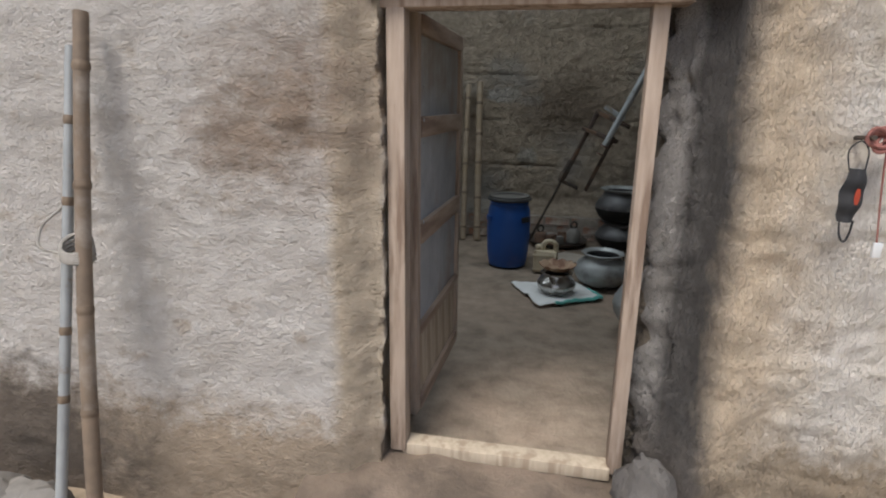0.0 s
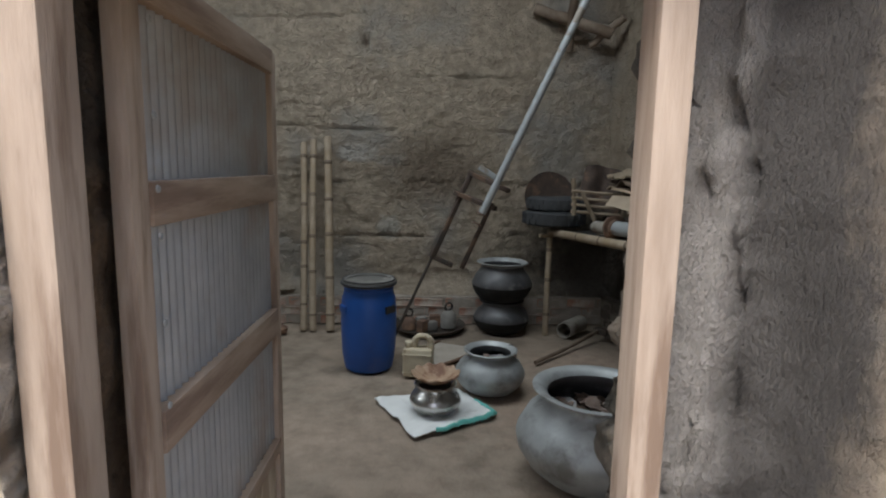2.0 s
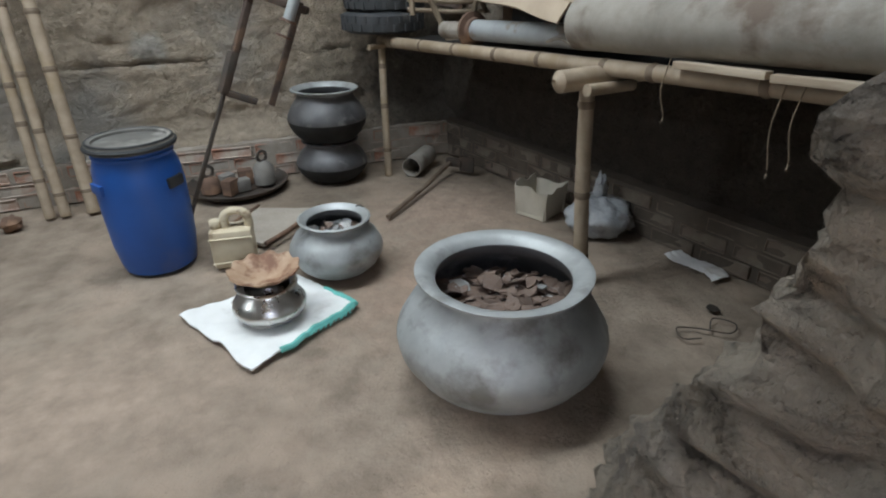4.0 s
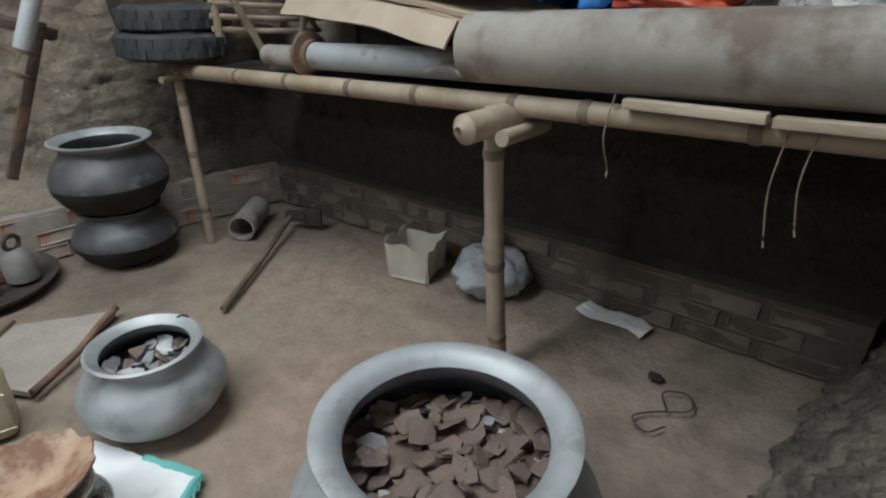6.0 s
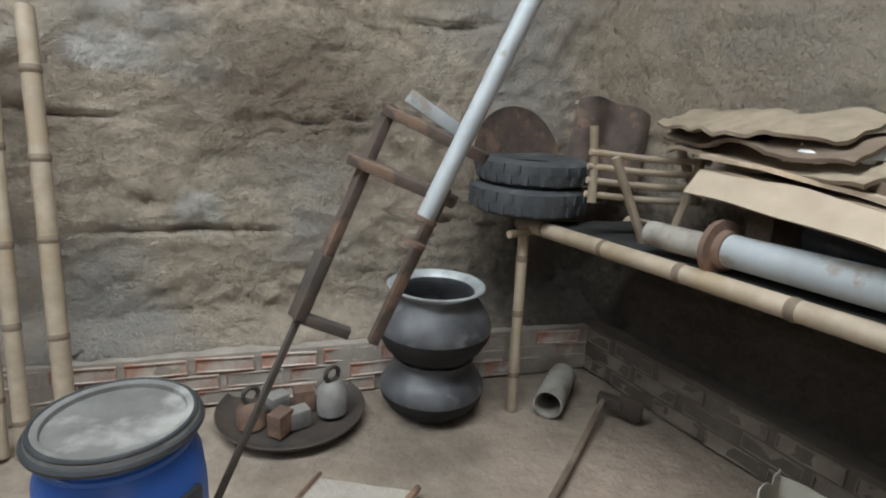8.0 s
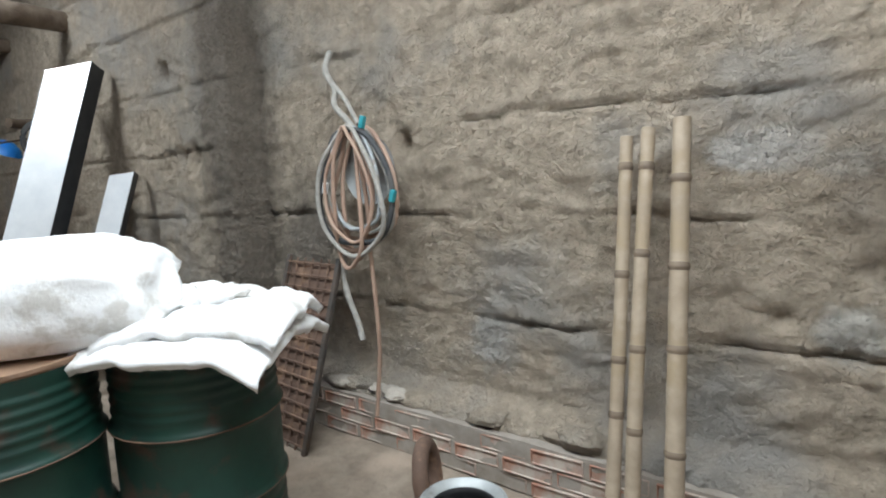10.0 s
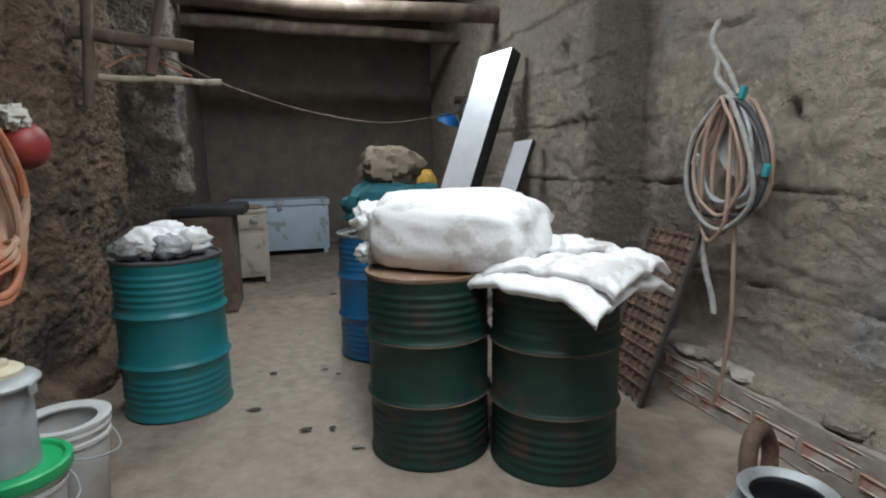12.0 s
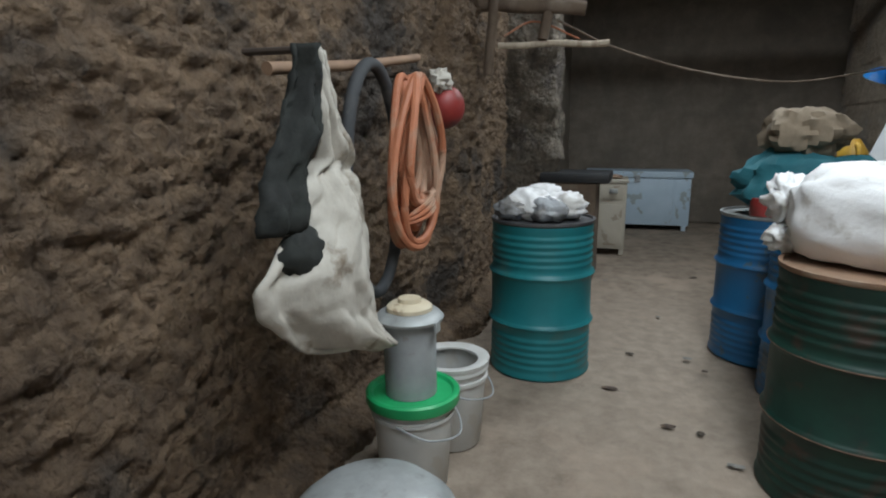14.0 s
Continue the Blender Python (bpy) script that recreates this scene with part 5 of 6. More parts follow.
tube(bm, curve_pts([(0, 0, 0.008), (0.07, 0.05, 0.01), (0.12, -0.01, 0.008), (0.05, -0.05, 0.012), (-0.03, 0.02, 0.01), (-0.10, 0.06, 0.008), (-0.13, 0.0, 0.008), (-0.07, -0.03, 0.01)], 6), 0.003, 5)
tagged(part("wire_loop", bm, IRON, loc=(1.62, 3.55, 0.0)), "thin loop of wire lying on the floor", "wire")

# ---- far half of the room ----


def steel_drum(c, material, top_mat, label, seed):
    e = thing("steel_drum", (c[0], c[1], 0), label, "oil drum", group="oil drums", rot=(0, 0, seed * 37))
    R, H = 0.286, 0.88
    pr = [(0, 0.012), (R - 0.012, 0.012), (R - 0.008, 0.0), (R + 0.004, 0.0), (R + 0.006, 0.012), (R, 0.024)]
    for z in np.linspace(0.05, 0.25, 25):
        pr.append((R - 0.002 + 0.0035 * math.sin((z - 0.05) / 0.2 * 5 * 2 * math.pi), float(z)))
    for z0 in (0.30, 0.58):
        pr += [(R, z0 - 0.022), (R + 0.006, z0 - 0.013), (R + 0.013, z0 - 0.004), (R + 0.013, z0 + 0.004), (R + 0.006, z0 + 0.013), (R, z0 + 0.022)]
    for z in np.linspace(0.63, 0.82, 25):
        pr.append((R - 0.002 + 0.0035 * math.sin((z - 0.63) / 0.19 * 5 * 2 * math.pi), float(z)))
    pr += [(R, H - 0.022)]
    bm = bmesh.new()
    lathe(bm, pr, 64, warp=0.010, seed=seed)
    part("shell", bm, material, e)
    bm = bmesh.new()
    lathe(bm, [(R - 0.002, H - 0.022), (R + 0.007, H - 0.012), (R + 0.007, H), (R - 0.006, H), (R - 0.010, H - 0.012), (0, H - 0.010)], 64, warp=0.006, seed=seed)
    part("head", bm, top_mat, e)
    for z in (0.30, 0.58):
        bm = bmesh.new()
        tube(bm, ring_pts((0, 0, z), R + 0.0125, 64), 0.0035, 6, True)
        part("rolling_hoop", bm, RUST if material is DRUM_GREEN else material, e, "scuffed hoop" if material is DRUM_GREEN else "")
    bm = bmesh.new()
    lathe(bm, [(0, H + 0.012), (0.03, H + 0.012), (0.034, H), (0.034, H - 0.01)], 16, (0.17, 0.05, 0))
    part("bung", bm, top_mat, e)
    return e


steel_drum((-2.45, 4.515), DRUM_GREEN, RUST_TOP, "old dark green steel drum with a brown lid", 1.0)
steel_drum((-2.175, 5.045), DRUM_GREEN, RUST_TOP, "old dark green steel drum under folded sacks", 2.0)
steel_drum((-3.31, 3.205), DRUM_TEAL, SOOTY_ALU, "teal steel drum with plastic bags on top", 3.0)
steel_drum((-3.885, 4.48), DRUM_BLUE, ALU, "blue steel drum with a pale lid", 4.0)
steel_drum((-3.31, 4.655), DRUM_BLUE, ALU, "blue steel drum behind the green drums", 5.0)

sk = thing("full_sack", (-2.43, 4.66, 0.882), "full white woven sack lying across the drums", "sack", rot=(0, 0, 56))
bm = bmesh.new()
b2 = bmesh.new()
bmesh.ops.create_uvsphere(b2, u_segments=64, v_segments=36, radius=1.0)
for v in b2.verts:
    d = v.co.normalized()
    q = Vector((math.copysign(abs(d.x) ** 0.55, d.x) * 0.44, math.copysign(abs(d.y) ** 0.8, d.y) * 0.23, math.copysign(abs(d.z) ** 0.75, d.z) * 0.20))
    k = 0.07 * noise.fractal(d * 2.6 + Vector((4, 1, 0)), 0.7, 2.2, 5) + 0.02 * abs(d.x) ** 4 * math.sin(math.atan2(d.z, d.y) * 14)
    q *= 1 + k
    q.z = max(q.z, -0.165)
    v.co = q + Vector((0, 0, 0.165))
join(bm, b2)
part("body", bm, SACK, sk, sharp=170)
bm = bmesh.new()
lump(bm, (-0.47, 0.03, 0.20), (0.08, 0.10, 0.09), 31, 0.5, 3.0, 30)
lump(bm, (-0.44, -0.04, 0.05), (0.07, 0.08, 0.05), 33, 0.5, 3.0, 26)
part("gathered_end", bm, SACK, sk, sharp=170)
bm = bmesh.new()
lump(bm, (0.46, 0.0, 0.10), (0.045, 0.07, 0.05), 35, 0.5, 3.0, 22)
part("corner_ear", bm, SACK, sk, sharp=170)

fs = thing("folded_sacks", (-2.13, 5.06, 0.885), "folded white sacks laid over the drum", "sacks")
for i in range(2):
    bm = bmesh.new()

    def fold(u, v, i=i):
        x, y = (u - 0.5) * (0.72 - 0.10 * i), (v - 0.5) * (0.66 - 0.08 * i)
        x += 0.03 * noise.noise(Vector((v * 3, i, 1)))
        y += 0.03 * noise.noise(Vector((u * 3, i, 6)))
        r = math.hypot(x, y)
        e = min(u, 1 - u, v, 1 - v)
        z = 0.022 + 0.045 * i - 0.5 * max(0.0, r - 0.27) ** 1.2 * 1.5 + 0.03 * noise.fractal(Vector((u * 3.0, v * 3.0, i * 3)), 0.7, 2.2, 4) - 0.012 * smooth01(e, 0.06, 0.0)
        return (x + 0.05 * i, y + 0.02 * i, max(z, 0.012) if r < 0.28 else z)
    sheet(bm, fold, 44, 44, 0.034)
    o = part("fold", bm, SACK, fs, sharp=170)
    o.rotation_euler = (0, 0, radians(30 + 5 * i))
bm = bmesh.new()
lump(bm, (-0.12, 0.10, 0.07), (0.17, 0.13, 0.06), 41, 0.35, 2.6, 34)
part("bunched_cloth", bm, SACK, fs, sharp=170)

pbg = thing("plastic_bags", (-3.29, 3.205, 0.882), "crumpled white and clear plastic bags on the teal drum", "plastic bags")
for i, (x, y, z, s, mm) in enumerate(((0.02, -0.06, 0.07, 0.13, SACK), (-0.02, 0.12, 0.07, 0.11, SACK), (0.1, 0.05, 0.05, 0.10, POLY), (-0.1, -0.02, 0.10, 0.11, SACK), (0.08, -0.15, 0.05, 0.09, POLY))):
    bm = bmesh.new()
    lump(bm, (x, y, z), (s, s * 1.1, s * 0.7), 50 + i * 3, 0.32, 2.0, 32)
    part("bag", bm, mm, pbg, sharp=170)

# things behind the big sack
bm = bmesh.new()
lump(bm, (0, 0, 0.17), (0.30, 0.34, 0.20), 61, 0.25, 1.8, 36, 1.0, -0.16)
tagged(part("draped_cloth", bm, DARK_CLOTH2, loc=(-3.88, 4.60, 0.875)), "teal cloth bundle on the blue drum", "bundle")
bm = bmesh.new()
tube(bm, [(0, 0, 0), (0, 0, 0.10)], 0.07, 24)
tagged(part("red_tin", bm, RED, loc=(-3.68, 4.38, 0.884)), "small red tin on the blue drum", "tin")
bm = bmesh.new()
lump(bm, (0, 0, 0.14), (0.20, 0.22, 0.15), 65, 0.3, 1.8, 30)
tagged(part("jute_roll", bm, JUTE, loc=(-3.95, 4.60, 1.20)), "rolled jute bundle on top of the cloth", "bundle")
yl = thing("yellow_jug", (-4.3, 4.95, 0.0), "yellow plastic jug on a stand behind the drums", "jug")
bm = bmesh.new()
box(bm, (0, 0, 0.55), (0.35, 0.35, 1.10), None, 0.02)
part("crate_stand", bm, WOOD_DARK, yl)
bm = bmesh.new()
lathe(bm, [(0, 0), (0.07, 0), (0.085, 0.03), (0.08, 0.12), (0.05, 0.17), (0.03, 0.2), (0, 0.2)], 24, (0, 0, 1.10))
part("jug_body", bm, YELLOW, yl)
bm = bmesh.new()
tube(bm, curve_pts([(0.07, 0, 1.14), (0.12, 0, 1.18), (0.10, 0, 1.25), (0.04, 0, 1.27)], 5), 0.014, 8)
part("handle", bm, YELLOW, yl)

# metal sheets leaning on the wall


def lean_sheet(c0, w, up, label, edge):
    e = thing("metal_sheet", c0, label, "metal sheet", group="metal sheets")
    w, up = Vector(w), Vector(up)
    nrm = w.cross(up).normalized()
    bm = bmesh.new()
    sheet(bm, lambda u, v: w * u + up * v + nrm * 0.006 * math.sin(v * 5), 10, 24, 0.004)
    part("face", bm, TIN_NEW, e)
    for s in (0, 1):
        bm = bmesh.new()
        sheet(bm, lambda u, v: w * s + up * v - nrm * edge * u, 2, 8, 0.004)
        part("folded_edge", bm, BLACK_PL if s else TIN_NEW, e, "dark folded edge" if s else "")
    return e


lean_sheet((-5.05, 4.89, 0.0), (0.26, 0.22, 0.05), (-0.1, 0.80, 2.33), "tall bright metal sheet leaning on the mud wall", 0.16)
lean_sheet((-4.55, 5.27, 0.0), (0.10, 0.13, 0.02), (-0.05, 0.55, 1.52), "short bright metal sheet leaning on the mud wall", 0.10)

# grille leaning by the drums
gr = thing("wire_grille", (-2.71, 5.74, 0.0), "rusty brick-red grille leaning on the wall", "grille", rot=(-18, 0, -4))
gr.scale = (1.22, 1.0, 0.98)
bm = bmesh.new()
box(bm, (0, 0.02, 0.52), (0.36, 0.012, 1.00), None, 0.004)
part("backing", bm, RUST, gr)
for k in range(7):
    bm = bmesh.new()
    tube(bm, [(-0.18 + 0.06 * k, 0, 0.0), (-0.18 + 0.06 * k, 0, 1.04)], 0.005, 6)
    part("upright_wire", bm, RUST, gr)
for k in range(15):
    bm = bmesh.new()
    tube(bm, [(-0.19, -0.008, 0.03 + 0.07 * k), (0.19, -0.008, 0.03 + 0.07 * k)], 0.005, 6)
    part("cross_wire", bm, RUST, gr)
for s in (-1, 1):
    bm = bmesh.new()
    box(bm, (s * 0.19, 0, 0.52), (0.025, 0.025, 1.06), None, 0.003)
    part("edge_bar", bm, IRON, gr)
bm = bmesh.new()
box(bm, (0, 0, 0.40), (0.42, 0.02, 0.80), None, 0.004)
o = part("slate_board", bm, WOOD_DARK)
o.matrix_basis = pose(-3.28, 5.80, 0.0, -13, 0, 4)
tagged(o, "dark board leaning behind the grille", "board")

# coil of hoses on the wall
coil = thing("hose_coil", (-2.27, 6.10, 1.34), "coil of dusty hoses hung on the mud wall by rope", "hose")
rnd = random.Random(9)
HOSES = (PINK_HOSE, ROPE, PINK_HOSE, ROPE, PINK_HOSE, RUBBER, STEEL, PINK_HOSE, ROPE, PINK_HOSE)
for k in range(10):
    bm = bmesh.new()
    w = (0.32, 0.30, 0.10, 0.26, 0.17, 0.33, 0.22, 0.13, 0.28, 0.19)[k]
    drop = (0.56, 0.60, 0.66, 0.52, 0.62, 0.58, 0.50, 0.70, 0.63, 0.56)[k]
    ox = rnd.uniform(-0.05, 0.05)
    pts = []
    for i in range(44):
        a = 2 * math.pi * i / 44
        q = 0.5 - 0.5 * math.cos(a)
        pts.append((ox * q + w * math.sin(a) * (0.55 + 0.45 * q) + 0.012 * math.sin(3 * a + k), -0.05 - 0.011 * k + 0.012 * math.sin(2 * a + k), 0.31 - drop * q + 0.01 * math.sin(5 * a + k)))
    tube(bm, pts, (0.012, 0.010, 0.011, 0.009, 0.012, 0.014, 0.010, 0.011, 0.012, 0.009)[k], 8, True)
    part("hose_turn", bm, HOSES[k], coil)
bm = bmesh.new()
lathe(bm, [(0, 0), (0.13, 0.0), (0.17, 0.03), (0.175, 0.035), (0.13, 0.012), (0, 0.012)], 36)
o = part("round_pan", bm, ALU, coil, "grey round pan behind the hoses")
o.matrix_basis = pose(0.06, -0.01, 0.10, 90, 0, 0)
bm = bmesh.new()
tube(bm, curve_pts([(-0.19, -0.02, 0.72), (-0.19, -0.06, 0.62), (-0.14, -0.05, 0.52), (-0.13, -0.07, 0.44), (-0.05, -0.07, 0.36), (0.0, -0.06, 0.30)], 6), 0.016, 8)
tube(bm, curve_pts([(-0.16, -0.05, 0.56), (-0.06, -0.06, 0.46), (0.03, -0.07, 0.33)], 6), 0.012, 8)
part("hanging_rope", bm, ROPE, coil)
bm = bmesh.new()
tube(bm, curve_pts([(0.05, -0.07, -0.2), (0.08, -0.08, -0.5), (0.09, -0.08, -0.8), (0.06, -0.08, -1.05), (0.05, -0.09, -1.18)], 6), 0.011, 8)
part("trailing_hose", bm, PINK_HOSE, coil)
bm = bmesh.new()
tube(bm, curve_pts([(-0.14, -0.06, -0.25), (-0.13, -0.08, -0.5), (-0.05, -0.08, -0.7), (-0.02, -0.09, -0.78)], 6), 0.016, 8)
part("trailing_rope", bm, ROPE, coil)
for x, z in ((-0.20, 0.02), (0.27, -0.03), (0.10, 0.33)):
    bm = bmesh.new()
    box(bm, (x, -0.11, z), (0.028, 0.025, 0.06), Euler((0, 0.3, 0)).to_matrix().to_4x4(), 0.006)
    part("clip", bm, TEAL_PL if x > 0 else SACK, coil)

# rusty ring by the wall
rg = thing("rusty_ring", (-1.63, 5.70, 0.0), "rusty iron ring standing by the brick footing", "ring", rot=(0, 0, 0))
bm = bmesh.new()
tube(bm, ring_pts((0, 0, 0.15), 0.125, 36, Euler((radians(82), 0, radians(118))).to_matrix()), 0.034, 10, True)
part("hoop", bm, RUST, rg)
bm = bmesh.new()
lump(bm, (0, 0, 0), (0.05, 0.06, 0.04), 71, 0.3, 2, 16)
tagged(part("clod", bm, RUST, loc=(-1.05, 5.72, 0.03)), "rusty clod on the floor by the wall", "clod")

# left wall: peg with sack, hoses, tube, ball
hang = thing("hanging_peg", (-1.72, 2.72, 1.57), "round wooden rod pegged along the wall", "rod")
bm = bmesh.new()
tube(bm, curve_pts([(0.21, 0, -0.04), (-0.35, 0.0, 0.03), (-0.91, 0.0, 0.12)], 8), 0.019, 12)
part("rod", bm, mat("brown_stick", (0.30, 0.19, 0.12), (0.22, 0.135, 0.085), 9, 0.7, bump=0.3, bscale=30, depth=0.004), hang)
for x in (0.02, -0.80):
    bm = bmesh.new()
    tube(bm, [(x, -0.30, 0.04), (x, 0.02, 0.035)], 0.012, 8)
    part("support_peg", bm, IRON, hang)

hs = thing("hanging_sack", (-1.73, 2.80, 1.56), "dirty pale sack hung from the rod", "sack")
bm = bmesh.new()


def along(v, stops):
    """Linear reading of (v, value) stops."""
    for (v0, a0), (v1, a1) in zip(stops, stops[1:]):
        if v <= v1:
            return a0 + (a1 - a0) * (v - v0) / (v1 - v0)
    return stops[-1][1]


SACK_FAR = ((0.0, 0.21), (0.15, 0.16), (0.35, 0.06), (0.38, 0.09), (0.7, 0.0), (1.0, -0.03))
SACK_NEAR = ((0.0, 0.30), (0.33, 0.26), (0.38, 0.36), (0.52, 0.44), (0.66, 0.62), (0.74, 0.60), (0.9, 0.43), (1.0, 0.16))


def sackf(u, v):
    x = sack_far(v) * (1 - u) + sack_near(v) * u
    crease = 0.016 * math.sin(u * 15 + 5 * noise.noise(Vector((u * 2, v * 3, 5)))) * (1 - 0.4 * v)
    y = 0.02 + 0.13 * math.sin(math.pi * u) * smooth01(v, 0.05, 0.75) + crease + 0.03 * noise.fractal(Vector((u * 3, v * 4, 2)), 0.7, 2.1, 4) - 0.03 * math.exp(-((v - 0.36) / 0.03) ** 2)
    return (x - 0.12, y, 0.03 - 0.95 * v + 0.015 * noise.noise(Vector((u * 5, v * 2, 8))))


def sack_far(v):
    return along(v, SACK_FAR)


def sack_near(v):
    return along(v, SACK_NEAR)


sheet(bm, sackf, 56, 72, 0.012)
part("cloth", bm, SACK_DIRTY, hs, sharp=170)
bm = bmesh.new()
sheet(bm, lambda u, v: (0.17 + 0.06 * u + (0.05 + 0.15 * u) * smooth01(v, 0.1, 1.0), 0.0 + 0.07 * math.sin(math.pi * u) + 0.03 * noise.fractal(Vector((u * 4, v * 5, 7)), 0.7, 2.1, 4), 0.03 - 0.50 * v), 24, 30, 0.012)
part("dark_cloth", bm, DARK_CLOTH, hs, "dark green cloth tucked beside", sharp=170)
bm = bmesh.new()
lump(bm, (0.31, 0.06, -0.54), (0.09, 0.05, 0.08), 91, 0.22, 1.8, 30)
part("dark_fold", bm, DARK_CLOTH, hs, sharp=170)

oh = thing("orange_hose", (-2.27, 2.80, 1.54), "bundle of faded orange hose hung from the rod", "hose")
rnd = random.Random(4)
for k in range(9):
    bm = bmesh.new()
    w, L = rnd.uniform(0.10, 0.24), rnd.uniform(0.24, 0.36)
    ox = rnd.uniform(-0.05, 0.05)
    pts = [(ox + w * math.cos(2 * math.pi * i / 36) * (0.75 - 0.35 * math.sin(2 * math.pi * i / 36)), 0.0 + 0.012 * k + 0.015 * math.sin(4 * math.pi * i / 36 + k), 0.03 - L + L * math.sin(2 * math.pi * i / 36)) for i in range(36)]
    tube(bm, pts, 0.017, 8, True)
    part("hose_turn", bm, ORANGE, oh)
bm = bmesh.new()
for k in range(3):
    tube(bm, ring_pts((0.02, 0.05, -0.50 + 0.01 * k), 0.11, 24, Euler((0.2 * k, 0.35, 0)).to_matrix(), 0.7), 0.010, 6, True)
part("binding", bm, ORANGE, oh)

it = thing("inner_tube", (-2.06, 2.74, 1.54), "black rubber inner tube hung on the rod", "inner tube")
bm = bmesh.new()
pts = [(0.0 + 0.22 * math.cos(2 * math.pi * i / 48), 0.03, 0.06 - 0.43 + 0.43 * math.sin(2 * math.pi * i / 48)) for i in range(48)]
tube(bm, pts, 0.024, 12, True)
part("tube", bm, RUBBER, it)
bl = thing("red_float", (-2.66, 2.84, 1.47), "dull red ball float hung at the rod's end", "ball")
bm = bmesh.new()
lump(bm, (0, 0, 0.0), (0.095, 0.095, 0.10), 3, 0.0, 2, 32)
part("ball", bm, RED, bl)
bm = bmesh.new()
lump(bm, (0.06, 0, 0.11), (0.06, 0.05, 0.05), 77, 0.5, 3, 22)
tube(bm, [(0.02, 0, 0.09), (0.02, -0.04, 0.15)], 0.01, 8)
part("cloth_tie", bm, SACK_DIRTY, bl)

# buckets


def bucket(c, label, lid_mat, lid_open, seed):
    e = thing("bucket", (c[0], c[1], 0), label, "bucket", group="buckets")
    bm = bmesh.new()
    prof = [(0, 0.0), (0.125, 0.0), (0.13, 0.006), (0.152, 0.30), (0.153, 0.305), (0.162, 0.307), (0.162, 0.322), (0.155, 0.325), (0.157, 0.35), (0.166, 0.352), (0.166, 0.366), (0.158, 0.38), (0.153, 0.38)]
    lathe(bm, prof + [(0.148, 0.30), (0.126, 0.01), (0, 0.01)], 48)
    part("body", bm, WHITE_PL, e)
    bm = bmesh.new()
    if lid_open:
        lathe(bm, [(0.150, 0.37), (0.168, 0.375), (0.170, 0.392), (0.16, 0.396), (0.12, 0.385), (0.118, 0.378), (0.150, 0.366)], 48)
    else:
        lathe(bm, [(0.160, 0.352), (0.176, 0.352), (0.180, 0.36), (0.180, 0.392), (0.172, 0.398), (0.158, 0.396), (0.150, 0.384), (0, 0.384)], 48)
    part("lid", bm, lid_mat, e, "green snap-on lid" if lid_mat is GREEN_PL else "broken white lid")
    bm = bmesh.new()
    tube(bm, curve_pts([(0.165, 0.0, 0.315), (0.14, 0.12, 0.27), (0.0, 0.19, 0.24), (-0.14, 0.12, 0.27), (-0.165, 0, 0.315)], 6), 0.004, 6)
    part("bail", bm, STEEL, e)
    return e


bucket((-1.975, 2.945), "white plastic bucket with a green lid", GREEN_PL, False, 1)
bucket((-2.325, 2.98), "white plastic bucket with a broken lid", WHITE_PL, True, 2)
ft = thing("metal_canister", (-1.97, 2.94, 0.386), "grey metal canister with a flanged top on the bucket", "canister")
bm = bmesh.new()
lathe(bm, [(0, 0), (0.098, 0), (0.098, 0.27), (0.095, 0.285), (0, 0.285)], 36)
part("body", bm, STEEL, ft)
bm = bmesh.new()
lathe(bm, [(0.09, 0.285), (0.125, 0.29), (0.128, 0.30), (0.115, 0.315), (0.08, 0.325), (0, 0.325)], 36)
part("flange", bm, ALU, ft)
bm = bmesh.new()
lathe(bm, [(0.085, 0.325), (0.085, 0.34), (0.07, 0.352), (0.045, 0.355), (0.042, 0.37), (0, 0.37)], 36, warp=0.03)
part("cap", bm, CREAM, ft, "cream cap")
bm = bmesh.new()
box(bm, (0.035, 0.122, 0.28), (0.05, 0.008, 0.04), None, 0.003)
part("tab", bm, ALU, ft)

# large pale basin just below the last view
lb = thing("aluminium_lid", (-1.33, 3.10, 0.0), "large upturned aluminium pot by the wall", "pot")
lb.scale = (0.86, 0.86, 0.85)
bm = bmesh.new()
lathe(bm, [(0.27, 0.0), (0.28, 0.0), (0.29, 0.02), (0.285, 0.31), (0.26, 0.42), (0.20, 0.475), (0.10, 0.50), (0.0, 0.505)], 48, warp=0.008)
part("shell", bm, ALU, lb)
bm = bmesh.new()
lathe(bm, [(0.285, 0.0), (0.31, 0.004), (0.312, 0.012), (0.29, 0.02)], 48)
part("rim", bm, ALU, lb)

# chest, cabinet, black crate
ch = thing("metal_chest", (-8.72, 3.66, 0), "light blue metal chest on short feet", "chest", rot=(0, 0, 2))
plank("body", (0, 0, 0.40), (0.62, 1.40, 0.66), ch, BLUE_PAINT, "", 0.012)
plank("lid", (0.005, 0, 0.775), (0.66, 1.44, 0.085), ch, BLUE_PAINT, "", 0.012)
for y in (-0.64, 0.64):
    for x in (-0.26, 0.28):
        plank("foot", (x, y, 0.035), (0.06, 0.06, 0.07), ch, BLUE_PAINT)
plank("hasp", (0.335, 0, 0.72), (0.012, 0.07, 0.10), ch, STEEL, "steel hasp", 0.003)
for y in (-0.5, 0.5):
    plank("strap", (0.313, y, 0.4), (0.006, 0.05, 0.64), ch, BLUE_PAINT, "", 0.001)
cb = thing("metal_cabinet", (-6.80, 3.30, 0), "small beige metal cabinet with a drawer front", "cabinet", rot=(0, 0, 3))
plank("body", (0, 0, 0.44), (0.52, 0.54, 0.74), cb, BEIGE_PAINT, "", 0.01)
plank("top", (0, 0, 0.825), (0.55, 0.57, 0.035), cb, BEIGE_PAINT, "", 0.008)
